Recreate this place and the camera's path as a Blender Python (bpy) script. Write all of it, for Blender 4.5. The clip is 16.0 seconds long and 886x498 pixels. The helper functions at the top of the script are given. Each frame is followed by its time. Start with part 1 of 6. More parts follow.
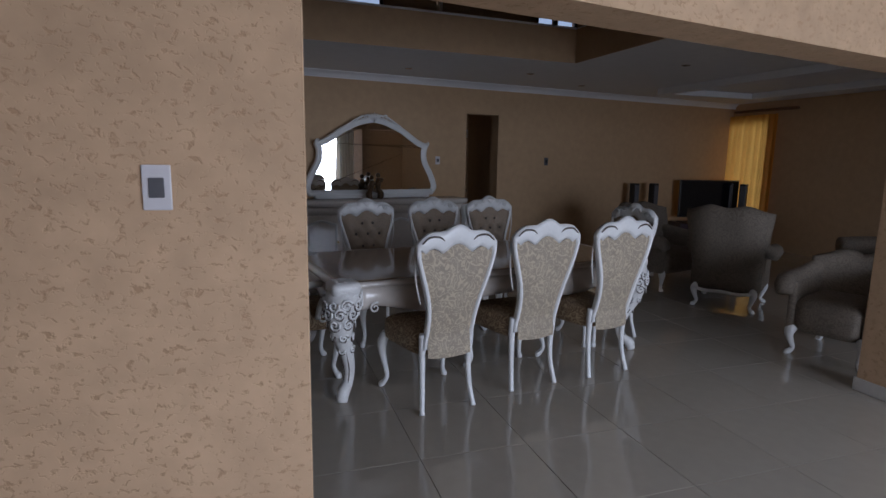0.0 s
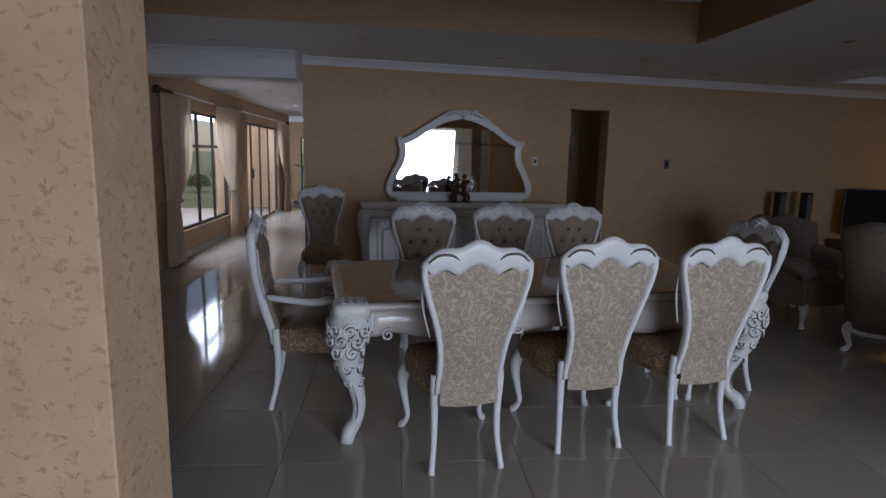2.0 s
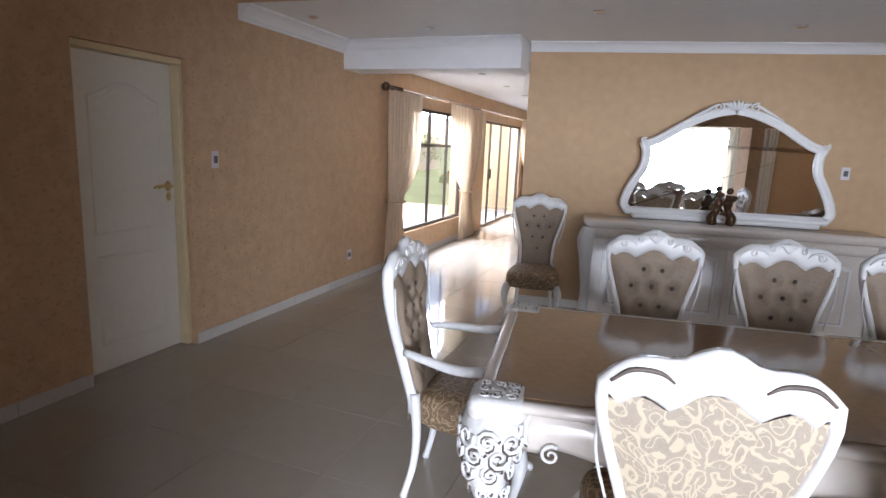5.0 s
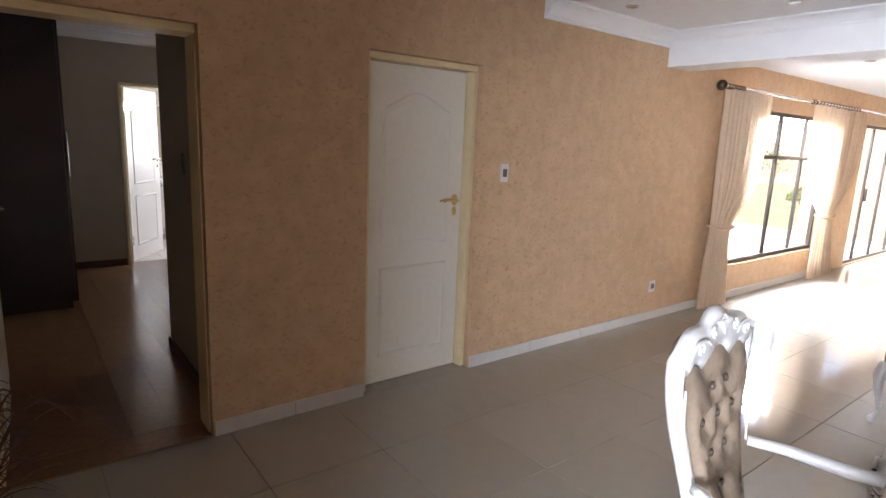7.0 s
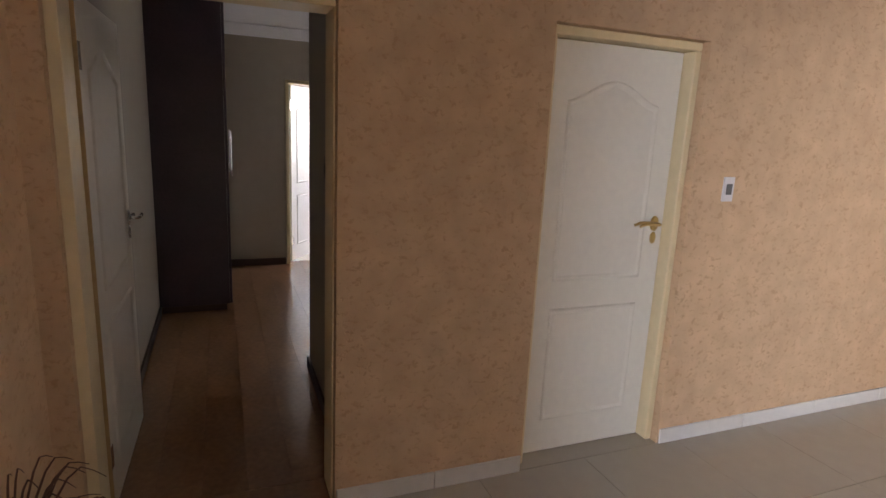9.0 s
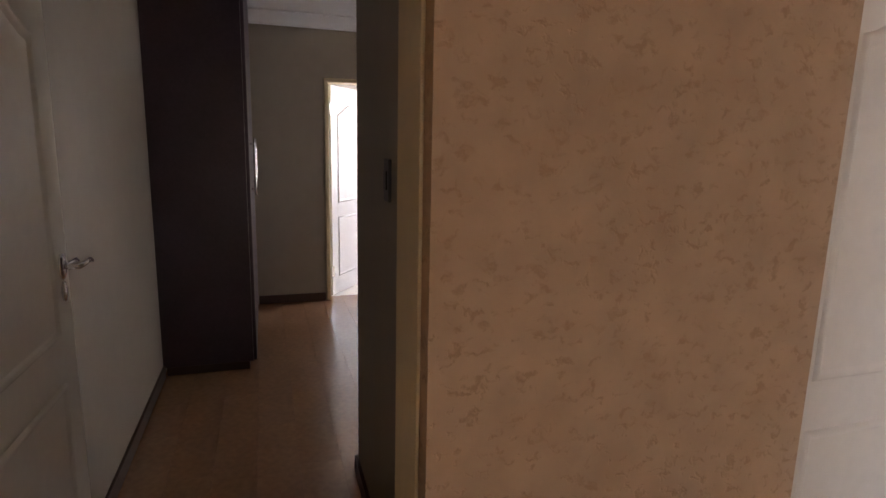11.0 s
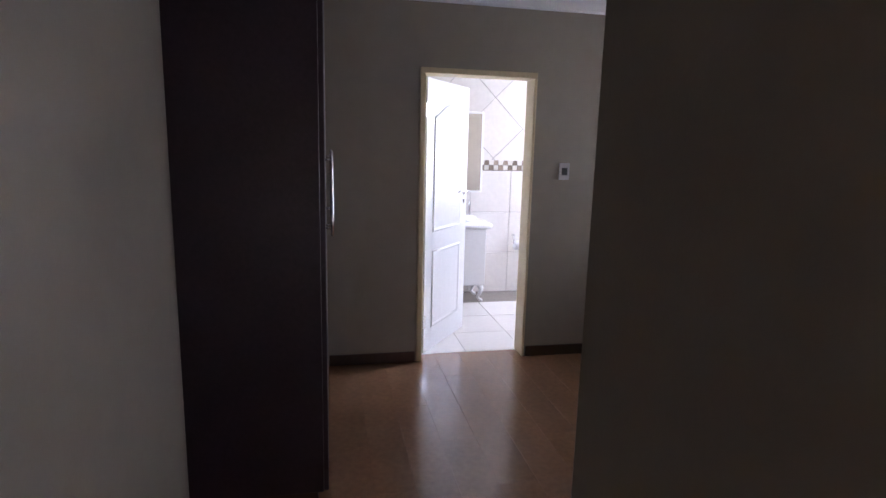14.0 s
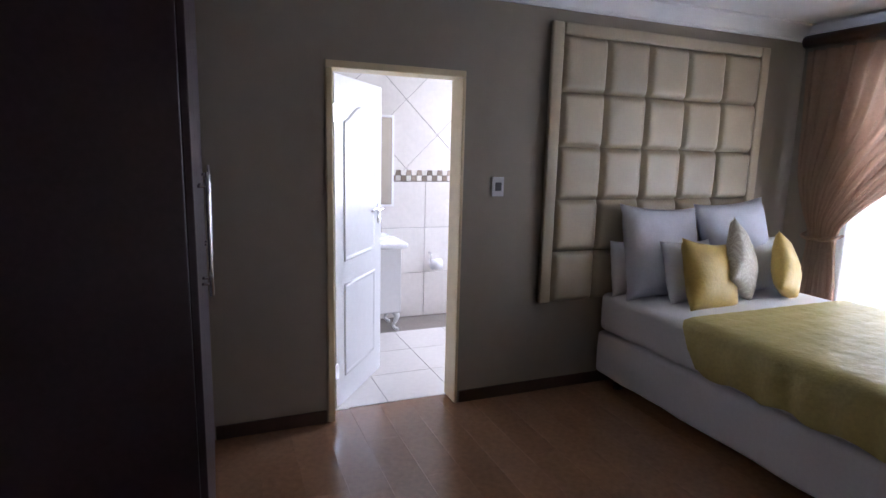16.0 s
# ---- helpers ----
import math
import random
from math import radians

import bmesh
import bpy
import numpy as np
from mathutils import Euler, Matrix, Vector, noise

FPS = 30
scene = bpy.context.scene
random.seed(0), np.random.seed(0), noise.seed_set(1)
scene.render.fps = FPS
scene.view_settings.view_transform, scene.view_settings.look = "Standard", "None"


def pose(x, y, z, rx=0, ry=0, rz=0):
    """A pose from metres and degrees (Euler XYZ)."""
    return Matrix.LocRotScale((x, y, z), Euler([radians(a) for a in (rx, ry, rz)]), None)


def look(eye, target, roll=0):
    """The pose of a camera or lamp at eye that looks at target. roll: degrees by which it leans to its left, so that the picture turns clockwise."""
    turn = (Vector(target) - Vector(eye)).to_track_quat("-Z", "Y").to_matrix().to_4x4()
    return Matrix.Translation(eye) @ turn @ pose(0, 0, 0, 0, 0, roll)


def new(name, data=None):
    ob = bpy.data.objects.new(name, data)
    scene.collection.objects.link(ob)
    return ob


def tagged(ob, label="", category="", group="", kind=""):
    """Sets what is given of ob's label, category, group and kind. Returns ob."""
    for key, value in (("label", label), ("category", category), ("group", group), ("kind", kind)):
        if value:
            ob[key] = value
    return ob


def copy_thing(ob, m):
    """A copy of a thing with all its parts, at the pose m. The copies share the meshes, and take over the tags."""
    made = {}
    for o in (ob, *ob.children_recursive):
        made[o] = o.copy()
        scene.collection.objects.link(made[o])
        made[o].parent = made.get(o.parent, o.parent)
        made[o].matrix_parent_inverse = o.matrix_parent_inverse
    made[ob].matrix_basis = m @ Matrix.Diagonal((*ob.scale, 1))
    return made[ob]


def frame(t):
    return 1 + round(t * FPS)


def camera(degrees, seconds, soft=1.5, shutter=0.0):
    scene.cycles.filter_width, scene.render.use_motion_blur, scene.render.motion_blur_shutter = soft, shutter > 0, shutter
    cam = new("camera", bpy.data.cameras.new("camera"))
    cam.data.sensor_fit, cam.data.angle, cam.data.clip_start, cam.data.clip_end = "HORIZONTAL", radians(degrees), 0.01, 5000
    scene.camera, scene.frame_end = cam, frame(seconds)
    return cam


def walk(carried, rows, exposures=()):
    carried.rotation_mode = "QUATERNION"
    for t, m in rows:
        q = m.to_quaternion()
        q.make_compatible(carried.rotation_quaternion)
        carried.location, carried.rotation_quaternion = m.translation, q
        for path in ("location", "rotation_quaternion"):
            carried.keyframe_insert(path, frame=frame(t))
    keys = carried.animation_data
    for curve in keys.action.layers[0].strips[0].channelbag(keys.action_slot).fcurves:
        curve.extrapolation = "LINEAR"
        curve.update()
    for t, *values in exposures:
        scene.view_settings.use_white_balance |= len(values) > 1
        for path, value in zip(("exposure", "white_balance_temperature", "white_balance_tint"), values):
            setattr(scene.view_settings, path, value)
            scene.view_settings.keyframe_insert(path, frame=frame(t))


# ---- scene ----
cam = camera(76.3, 16.0)
PATH = [
    (0, (0.186, -0.184, 1.543), (0.807, 1.689, 1.216), 0.97),
    (0.5, (0.397, -0.041, 1.543), (0.899, 1.867, 1.213), 1.21),
    (1, (0.577, 0.080, 1.522), (0.982, 2.010, 1.191), 1.27),
    (1.5, (0.760, 0.243, 1.521), (1.074, 2.190, 1.192), 1.37),
    (2, (0.907, 0.369, 1.524), (1.068, 2.335, 1.195), 1.47),
    (2.5, (0.990, 0.528, 1.544), (1.006, 2.500, 1.206), 1.79),
    (3, (1.051, 0.713, 1.533), (0.933, 2.681, 1.197), 1.97),
    (3.2, (1.069, 0.788, 1.519), (0.903, 2.753, 1.185), 2.06),
    (5.5, (1.103, 1.712, 1.598), (0.179, 3.446, 1.225), 2.30),
    (6, (1.102, 1.933, 1.620), (-0.088, 3.495, 1.241), 2.15),
    (6.5, (1.018, 2.053, 1.621), (-0.402, 3.407, 1.236), 2.49),
    (7, (0.831, 2.159, 1.602), (-0.723, 3.358, 1.221), 2.48),
    (7.5, (0.674, 2.242, 1.589), (-0.970, 3.314, 1.206), 2.59),
    (8, (0.508, 2.320, 1.601), (-1.216, 3.258, 1.214), 2.62),
    (8.5, (0.363, 2.433, 1.608), (-1.434, 3.219, 1.219), 2.75),
    (8.7, (0.263, 2.457, 1.623), (-1.546, 3.208, 1.217), 2.83),
    (10.8, (-1.038, 2.649, 1.523), (-2.904, 3.266, 1.152), 1.41),
    (11, (-1.157, 2.639, 1.503), (-3.031, 3.236, 1.140), 1.31),
    (11.5, (-1.459, 2.623, 1.491), (-3.347, 3.174, 1.129), 1.47),
    (12, (-1.748, 2.659, 1.485), (-3.658, 3.130, 1.126), 1.29),
    (12.5, (-1.961, 2.636, 1.490), (-3.884, 3.055, 1.131), 1.40),
    (13, (-2.196, 2.578, 1.508), (-4.124, 2.979, 1.154), 1.26),
    (13.5, (-2.408, 2.541, 1.499), (-4.337, 2.936, 1.149), 1.25),
    (14, (-2.643, 2.567, 1.548), (-4.571, 2.963, 1.194), 1.40),
    (14.5, (-2.822, 2.563, 1.555), (-4.747, 2.980, 1.204), 1.43),
    (15, (-3.016, 2.546, 1.568), (-4.924, 3.036, 1.225), 1.61),
    (15.5, (-3.190, 2.563, 1.580), (-5.062, 3.179, 1.238), 1.49),
    (16, (-3.374, 2.601, 1.603), (-5.198, 3.347, 1.264), 1.41),
]
EXPOSURE = [(0, -0.9, 6250, 20), (1.8, -1.0, 6250, 20), (3.2, -0.72, 6200, 20), (5.3, 1.25, 6700, 19), (6.0, 1.5, 6750, 20), (6.5, 2.12, 6800, 20), (7.2, 1.97, 6800, 19), (8.7, 2.22, 6900, 20), (11.1, 2.4, 7000, 25), (12.5, 2.35, 5800, 24), (14.0, 2.35, 5750, 24), (16, 2.15, 5700, 23)]
walk(cam, [(t, look(eye, target, roll)) for t, eye, target, roll in PATH], EXPOSURE)

LW0 = -2.065
# ---------- world, sun and window light ----------
world = bpy.data.worlds.new("sky")
scene.world = world
world.use_nodes = True
wn = world.node_tree
sky = wn.nodes.new("ShaderNodeTexSky")
sky.sky_type = "NISHITA"
sky.sun_disc = False
sky.sun_elevation, sky.sun_rotation = radians(62), radians(18)
wn.nodes["Background"].inputs[1].default_value = 0.15
wn.links.new(sky.outputs[0], wn.nodes["Background"].inputs[0])
sun = new("sun", bpy.data.lights.new("sun", "SUN"))
sun.data.energy, sun.data.angle, sun.data.color = 4.5, radians(0.6), (1.0, 0.95, 0.88)
sun.matrix_world = look((0, 0, 20), (-3, 9, 2))


def window_light(name, eye, target, width, height, watts, color=(0.86, 0.93, 1.0)):
    """An area lamp of that size for sky light, in an opening or hidden outside above it."""
    lamp = new(name, bpy.data.lights.new(name, "AREA"))
    lamp.data.shape, lamp.data.size, lamp.data.size_y = "RECTANGLE", width, height
    lamp.data.energy, lamp.data.color = watts, color
    lamp.matrix_world = look(eye, target)
    return lamp


BLUE = (0.74, 0.86, 1.0)
window_light("sky_entrance", (3.7, -3.52, 1.3), (2.6, 0, 0.0), 4.6, 2.0, 250, BLUE).data.spread = radians(125)
# added lamps, hidden outside above the window heads, brighten the sun room
window_light("sky_over_sunroom_window", (LW0 - 1.0, 9.45, 2.75), (0.2, 9.45, 0.2), 2.4, 1.5, 225, BLUE)
window_light("sky_over_sunroom_doors", (LW0 - 1.0, 13.3, 2.75), (0.2, 13.3, 0.2), 3.0, 1.5, 265, BLUE)
window_light("sky_bay", (-3.36, 17.95, 1.2), (0, 17.95, 1.0), 2.2, 1.6, 45, BLUE)
window_light("sky_bedroom", (-4.95, 6.98, 1.25), (-4.95, 0, 1.0), 2.0, 2.1, 20, BLUE)
window_light("sky_bathroom", (-7.7, 6.02, 1.6), (-7.7, 0, 1.2), 1.3, 1.2, 18, (0.9, 0.95, 1.0))

window_light("sky_living", (8.79, 8.08, 1.2), (0, 8.08, 1.2), 0.8, 2.0, 4, BLUE)

# ---------- materials ----------
M = {}


def mat(name, color, rough=0.5, metal=0.0, spec=0.5, vary=0.12, scale=6.0, bump=0.0, bscale=60.0, second=None, mask=None, coat=0.0, random=0.0, trans=0.0, emit=None):
    """A surface with colour variation at two scales, grain relief, an optional second colour in spots, and a slight shift from piece to piece."""
    m = bpy.data.materials.new(name)
    m.use_nodes = True
    nt = m.node_tree
    n, l = nt.nodes, nt.links
    b = n["Principled BSDF"]
    b.inputs["Roughness"].default_value, b.inputs["Metallic"].default_value = rough, metal
    b.inputs["Specular IOR Level"].default_value, b.inputs["Coat Weight"].default_value = spec, coat
    b.inputs["Coat Roughness"].default_value = 0.08
    b.inputs["Transmission Weight"].default_value = trans
    tc = n.new("ShaderNodeTexCoord")
    co = tc.outputs["Object"]
    big, fine = n.new("ShaderNodeTexNoise"), n.new("ShaderNodeTexNoise")
    for node, sc in ((big, scale * 0.35), (fine, scale * 6)):
        node.inputs["Scale"].default_value, node.inputs["Detail"].default_value = sc, 4
        l.new(co, node.inputs["Vector"])
    add = n.new("ShaderNodeMath")
    add.operation = "ADD"
    l.new(big.outputs[0], add.inputs[0])
    l.new(fine.outputs[0], add.inputs[1])
    rng = n.new("ShaderNodeMapRange")
    rng.inputs[1].default_value, rng.inputs[2].default_value = 0.6, 1.4
    rng.inputs[3].default_value, rng.inputs[4].default_value = 1 - vary, 1 + vary
    l.new(add.outputs[0], rng.inputs[0])
    fac = rng.outputs[0]
    if random:
        oi, rr, mu = n.new("ShaderNodeObjectInfo"), n.new("ShaderNodeMapRange"), n.new("ShaderNodeMath")
        rr.inputs[3].default_value, rr.inputs[4].default_value = 1 - random, 1 + random
        mu.operation = "MULTIPLY"
        l.new(oi.outputs["Random"], rr.inputs[0])
        l.new(rr.outputs[0], mu.inputs[0])
        l.new(fac, mu.inputs[1])
        fac = mu.outputs[0]
    mul = n.new("ShaderNodeVectorMath")
    mul.operation = "SCALE"
    mul.inputs[0].default_value = color
    l.new(fac, mul.inputs["Scale"])
    out = mul.outputs[0]
    if second:
        mix = n.new("ShaderNodeMix")
        mix.data_type = "RGBA"
        l.new(mask(n, l, co), mix.inputs[0])
        l.new(out, mix.inputs[6])
        mix.inputs[7].default_value = (*second, 1)
        out = mix.outputs[2]
    l.new(out, b.inputs["Base Color"])
    if bump:
        bn, bt = n.new("ShaderNodeBump"), n.new("ShaderNodeTexNoise")
        bt.inputs["Scale"].default_value, bt.inputs["Detail"].default_value = bscale, 3
        bn.inputs["Strength"].default_value, bn.inputs["Distance"].default_value = bump, 0.01
        l.new(co, bt.inputs["Vector"])
        l.new(bt.outputs[0], bn.inputs["Height"])
        l.new(bn.outputs[0], b.inputs["Normal"])
    if emit:
        b.inputs["Emission Color"].default_value, b.inputs["Emission Strength"].default_value = (*emit[0], 1), emit[1]
    M[name] = m
    return m


def ramp(n, l, src, lo, hi):
    r = n.new("ShaderNodeMapRange")
    r.inputs[1].default_value, r.inputs[2].default_value = lo, hi
    l.new(src, r.inputs[0])
    return r.outputs[0]


def damask(n, l, co):
    """Scrolling vine figure of woven damask: curling contour bands broken by a second figure."""
    def contour(scale, bands, lo, hi):
        a, m, q = n.new("ShaderNodeTexNoise"), n.new("ShaderNodeMath"), n.new("ShaderNodeMath")
        a.inputs["Scale"].default_value, a.inputs["Detail"].default_value, a.inputs["Distortion"].default_value = scale, 0.6, 0.9
        l.new(co, a.inputs["Vector"])
        m.operation, m.inputs[1].default_value = "MULTIPLY", bands
        l.new(a.outputs[0], m.inputs[0])
        q.operation, q.inputs[1].default_value = "PINGPONG", 0.5
        l.new(m.outputs[0], q.inputs[0])
        return ramp(n, l, q.outputs[0], lo, hi)
    u = n.new("ShaderNodeMath")
    u.operation = "MAXIMUM"
    l.new(contour(12, 7, 0.17, 0.10), u.inputs[0])
    l.new(contour(21, 5, 0.10, 0.05), u.inputs[1])
    g = n.new("ShaderNodeMath")
    g.operation, g.inputs[1].default_value = "MULTIPLY", 0.75
    l.new(u.outputs[0], g.inputs[0])
    return g.outputs[0]


def worm(n, l, co):
    """Short ragged gouges of a scratched plaster coat."""
    d, v = n.new("ShaderNodeTexNoise"), n.new("ShaderNodeVectorMath")
    d.inputs["Scale"].default_value, d.inputs["Detail"].default_value = 36, 4
    l.new(co, d.inputs["Vector"])
    v.operation = "MULTIPLY_ADD"
    v.inputs[1].default_value = (0.05, 0.05, 0.05)
    l.new(d.outputs["Color"], v.inputs[0])
    l.new(co, v.inputs[2])
    st = n.new("ShaderNodeVectorMath")
    st.operation = "MULTIPLY"
    st.inputs[1].default_value = (0.8, 0.8, 1.35)
    l.new(v.outputs[0], st.inputs[0])
    a = n.new("ShaderNodeTexNoise")
    a.inputs["Scale"].default_value, a.inputs["Detail"].default_value = 40, 2
    l.new(st.outputs[0], a.inputs["Vector"])
    return ramp(n, l, a.outputs[0], 0.56, 0.70)


def antique(n, l, co):
    """Dark wash caught in the hollows of carving."""
    g = n.new("ShaderNodeNewGeometry")
    return ramp(n, l, g.outputs["Pointiness"], 0.49, 0.44)


def plaster(name, color, second):
    m = mat(name, color, rough=0.75, spec=0.3, vary=0.16, scale=1.6, second=second, mask=worm)
    nt = m.node_tree
    bn = nt.nodes.new("ShaderNodeBump")
    bn.inputs["Strength"].default_value, bn.inputs["Distance"].default_value = 0.4, 0.006
    bn.invert = True
    src = [k for k in nt.links if k.to_node.type == "MIX" and k.to_socket == k.to_node.inputs[0]][0].from_socket
    nt.links.new(src, bn.inputs["Height"])
    nt.links.new(bn.outputs[0], nt.nodes["Principled BSDF"].inputs["Normal"])
    return m


plaster("ochre_plaster", (0.57, 0.385, 0.24), (0.475, 0.305, 0.178))
mat("ochre_smooth", (0.53, 0.355, 0.205), rough=0.7, vary=0.1, scale=2, bump=0.15, bscale=40)
mat("ceiling_white", (0.78, 0.78, 0.79), rough=0.7, vary=0.04, scale=1.5)
mat("olive_paint", (0.31, 0.265, 0.205), rough=0.45, vary=0.06, scale=1.5, bump=0.05, bscale=80)
mat("floor_tile", (0.41, 0.37, 0.315), rough=0.07, spec=0.55, vary=0.05, scale=2, random=0.03)
mat("grout", (0.22, 0.19, 0.16), rough=0.9, vary=0.2, scale=8)
mat("skirting_tile", (0.62, 0.60, 0.57), rough=0.25, vary=0.06, scale=3)
mat("cream_frame", (0.70, 0.57, 0.35), rough=0.4, vary=0.08, scale=3)
mat("door_edge", (0.46, 0.30, 0.13), rough=0.5, vary=0.15, scale=6)
mat("door_white", (0.74, 0.70, 0.62), rough=0.42, vary=0.05, scale=4, bump=0.04, bscale=90)
mat("white_gloss", (0.80, 0.80, 0.79), rough=0.3, vary=0.04, scale=4)
mat("frame_white", (0.78, 0.78, 0.77), rough=0.32, vary=0.05, scale=8, bump=0.06, bscale=30)
mat("carved_white", (0.72, 0.71, 0.69), rough=0.36, vary=0.15, scale=14, second=(0.12, 0.09, 0.07), mask=antique)
mat("dark_wash", (0.10, 0.075, 0.06), rough=0.5, vary=0.3, scale=20)
mat("pearl", (0.66, 0.60, 0.54), rough=0.22, vary=0.06, scale=5, coat=0.4)
mat("table_wood", (0.33, 0.195, 0.10), rough=0.14, vary=0.14, scale=5, coat=0.6)
mat("damask_cloth", (0.33, 0.275, 0.21), rough=0.62, vary=0.12, scale=30, bump=0.25, bscale=500, second=(0.56, 0.465, 0.33), mask=damask)
mat("tufted_velvet", (0.31, 0.235, 0.17), rough=0.5, vary=0.18, scale=14, bump=0.2, bscale=300)
mat("seat_damask", (0.20, 0.125, 0.07), rough=0.55, vary=0.15, scale=30, bump=0.2, bscale=500, second=(0.50, 0.38, 0.23), mask=damask)
mat("armchair_cloth", (0.23, 0.19, 0.15), rough=0.8, vary=0.15, scale=12, bump=0.2, bscale=300, second=(0.15, 0.12, 0.09), mask=damask)
mat("laminate", (0.29, 0.16, 0.088), rough=0.22, vary=0.22, scale=5, random=0.05, coat=0.05)
mat("dark_skirting", (0.055, 0.025, 0.018), rough=0.4, vary=0.2, scale=6)
mat("wenge", (0.042, 0.021, 0.032), rough=0.38, vary=0.3, scale=10, coat=0.05)
mat("chrome", (0.75, 0.75, 0.76), rough=0.18, metal=1.0, vary=0.03)
mat("brass", (0.62, 0.45, 0.20), rough=0.28, metal=1.0, vary=0.08, scale=20)
mat("dark_bronze", (0.10, 0.06, 0.035), rough=0.3, metal=0.8, vary=0.3, scale=30)
mat("black_plastic", (0.015, 0.015, 0.017), rough=0.3, vary=0.1)
mat("switch_plastic", (0.66, 0.64, 0.66), rough=0.35, vary=0.04)
mat("switch_grey", (0.10, 0.10, 0.11), rough=0.4, vary=0.06)
mat("mirror_glass", (0.9, 0.9, 0.9), rough=0.01, metal=1.0, vary=0.0)
mat("glass", (1, 1, 1), rough=0.0, vary=0.0, trans=1.0)
mat("bronze_alu", (0.07, 0.055, 0.045), rough=0.4, metal=0.3, vary=0.1)
mat("curtain_amber", (0.80, 0.43, 0.10), rough=0.6, vary=0.12, scale=8, bump=0.15, bscale=250)
mat("curtain_gold", (0.68, 0.54, 0.39), rough=0.6, vary=0.12, scale=8, bump=0.15, bscale=250)
mat("curtain_brown", (0.42, 0.28, 0.20), rough=0.6, vary=0.12, scale=8, bump=0.15, bscale=250)
mat("sheer", (0.85, 0.83, 0.78), rough=0.8, vary=0.06, scale=8)
mat("headboard_cloth", (0.46, 0.385, 0.27), rough=0.38, vary=0.06, scale=10, bump=0.08, bscale=300, random=0.10)
mat("linen_white", (0.78, 0.78, 0.80), rough=0.8, vary=0.05, scale=10, bump=0.15, bscale=30)
mat("pillow_blue", (0.62, 0.63, 0.69), rough=0.75, vary=0.07, scale=10, bump=0.12, bscale=40)
mat("gold_satin", (0.60, 0.42, 0.11), rough=0.42, vary=0.14, scale=14, bump=0.25, bscale=35)
mat("pattern_cushion", (0.50, 0.44, 0.35), rough=0.5, vary=0.1, scale=14, second=(0.70, 0.66, 0.56), mask=damask)
mat("throw_gold", (0.50, 0.42, 0.15), rough=0.48, vary=0.16, scale=9, bump=0.7, bscale=16)
mat("bath_tile", (0.72, 0.68, 0.63), rough=0.15, vary=0.06, scale=4, random=0.03)
mat("mosaic_dark", (0.28, 0.22, 0.17), rough=0.25, vary=0.3, scale=30, random=0.35)
mat("mosaic_light", (0.68, 0.64, 0.57), rough=0.25, vary=0.1, scale=30, random=0.12)
mat("grass", (0.15, 0.18, 0.085), rough=0.9, vary=0.35, scale=1.2, bump=0.6, bscale=40)
mat("paving", (0.42, 0.40, 0.37), rough=0.85, vary=0.15, scale=2, bump=0.2, bscale=30)
mat("leaf", (0.06, 0.13, 0.03), rough=0.6, vary=0.3, scale=8)
mat("flower_red", (0.45, 0.04, 0.05), rough=0.6, vary=0.2, scale=8)
mat("reed_dark", (0.10, 0.035, 0.02), rough=0.6, vary=0.4, scale=20)
mat("pot_brown", (0.20, 0.10, 0.06), rough=0.3, vary=0.2, scale=8)
mat("wood_brown", (0.16, 0.075, 0.035), rough=0.4, vary=0.25, scale=6)
mat("paper", (0.8, 0.8, 0.8), rough=0.8, vary=0.03)
mat("screen", (0.008, 0.008, 0.010), rough=0.12, vary=0.05)
mat("ceramic", (0.85, 0.85, 0.86), rough=0.1, vary=0.02)
mat("boundary_wall", (0.55, 0.47, 0.36), rough=0.85, vary=0.12, scale=2, bump=0.2, bscale=20)
M["glass"].node_tree.nodes["Principled BSDF"].inputs["IOR"].default_value = 1.1
for _c in ("sheer", "curtain_gold", "curtain_brown", "curtain_amber"):
    # thin cloth lets part of the daylight through
    _t = M[_c].node_tree
    _tr, _mx = _t.nodes.new("ShaderNodeBsdfTranslucent"), _t.nodes.new("ShaderNodeMixShader")
    _b = _t.nodes["Principled BSDF"]
    _t.links.new(_b.inputs["Base Color"].links[0].from_socket, _tr.inputs["Color"])
    _mx.inputs[0].default_value = {"sheer": 0.6, "curtain_amber": 0.8}.get(_c, 0.42)
    _t.links.new(_b.outputs[0], _mx.inputs[1])
    _t.links.new(_tr.outputs[0], _mx.inputs[2])
    _t.links.new(_mx.outputs[0], _t.nodes["Material Output"].inputs[0])

# ---------- building helpers ----------


def mesh_of(name, bm, material, smooth=False):
    me = bpy.data.meshes.new(name)
    bmesh.ops.recalc_face_normals(bm, faces=bm.faces)
    bm.to_mesh(me)
    bm.free()
    me.materials.append(M[material])
    if smooth:
        me.polygons.foreach_set("use_smooth", [True] * len(me.polygons))
    return me


def part(name, bm, material, parent, label="", smooth=False):
    ob = new(name, mesh_of(name, bm, material, smooth))
    ob.parent = parent
    if label:
        ob["label"] = label
    return ob


def piece(name, me, parent, x, y, z, rz=0.0):
    """One more piece on a shared mesh."""
    ob = new(name, me)
    ob.parent = parent
    ob.matrix_local = pose(x, y, z, 0, 0, rz)
    return ob


def thing(name, label, category, m, group="", kind=""):
    ob = new(name)
    ob.empty_display_size = 0.1
    ob.matrix_world = m
    return tagged(ob, label, category, group, kind)


def structure(name, bm, material, label="", category="", smooth=False):
    ob = new(name, mesh_of(name, bm, material, smooth))
    return tagged(ob, label, category, "", "structure")


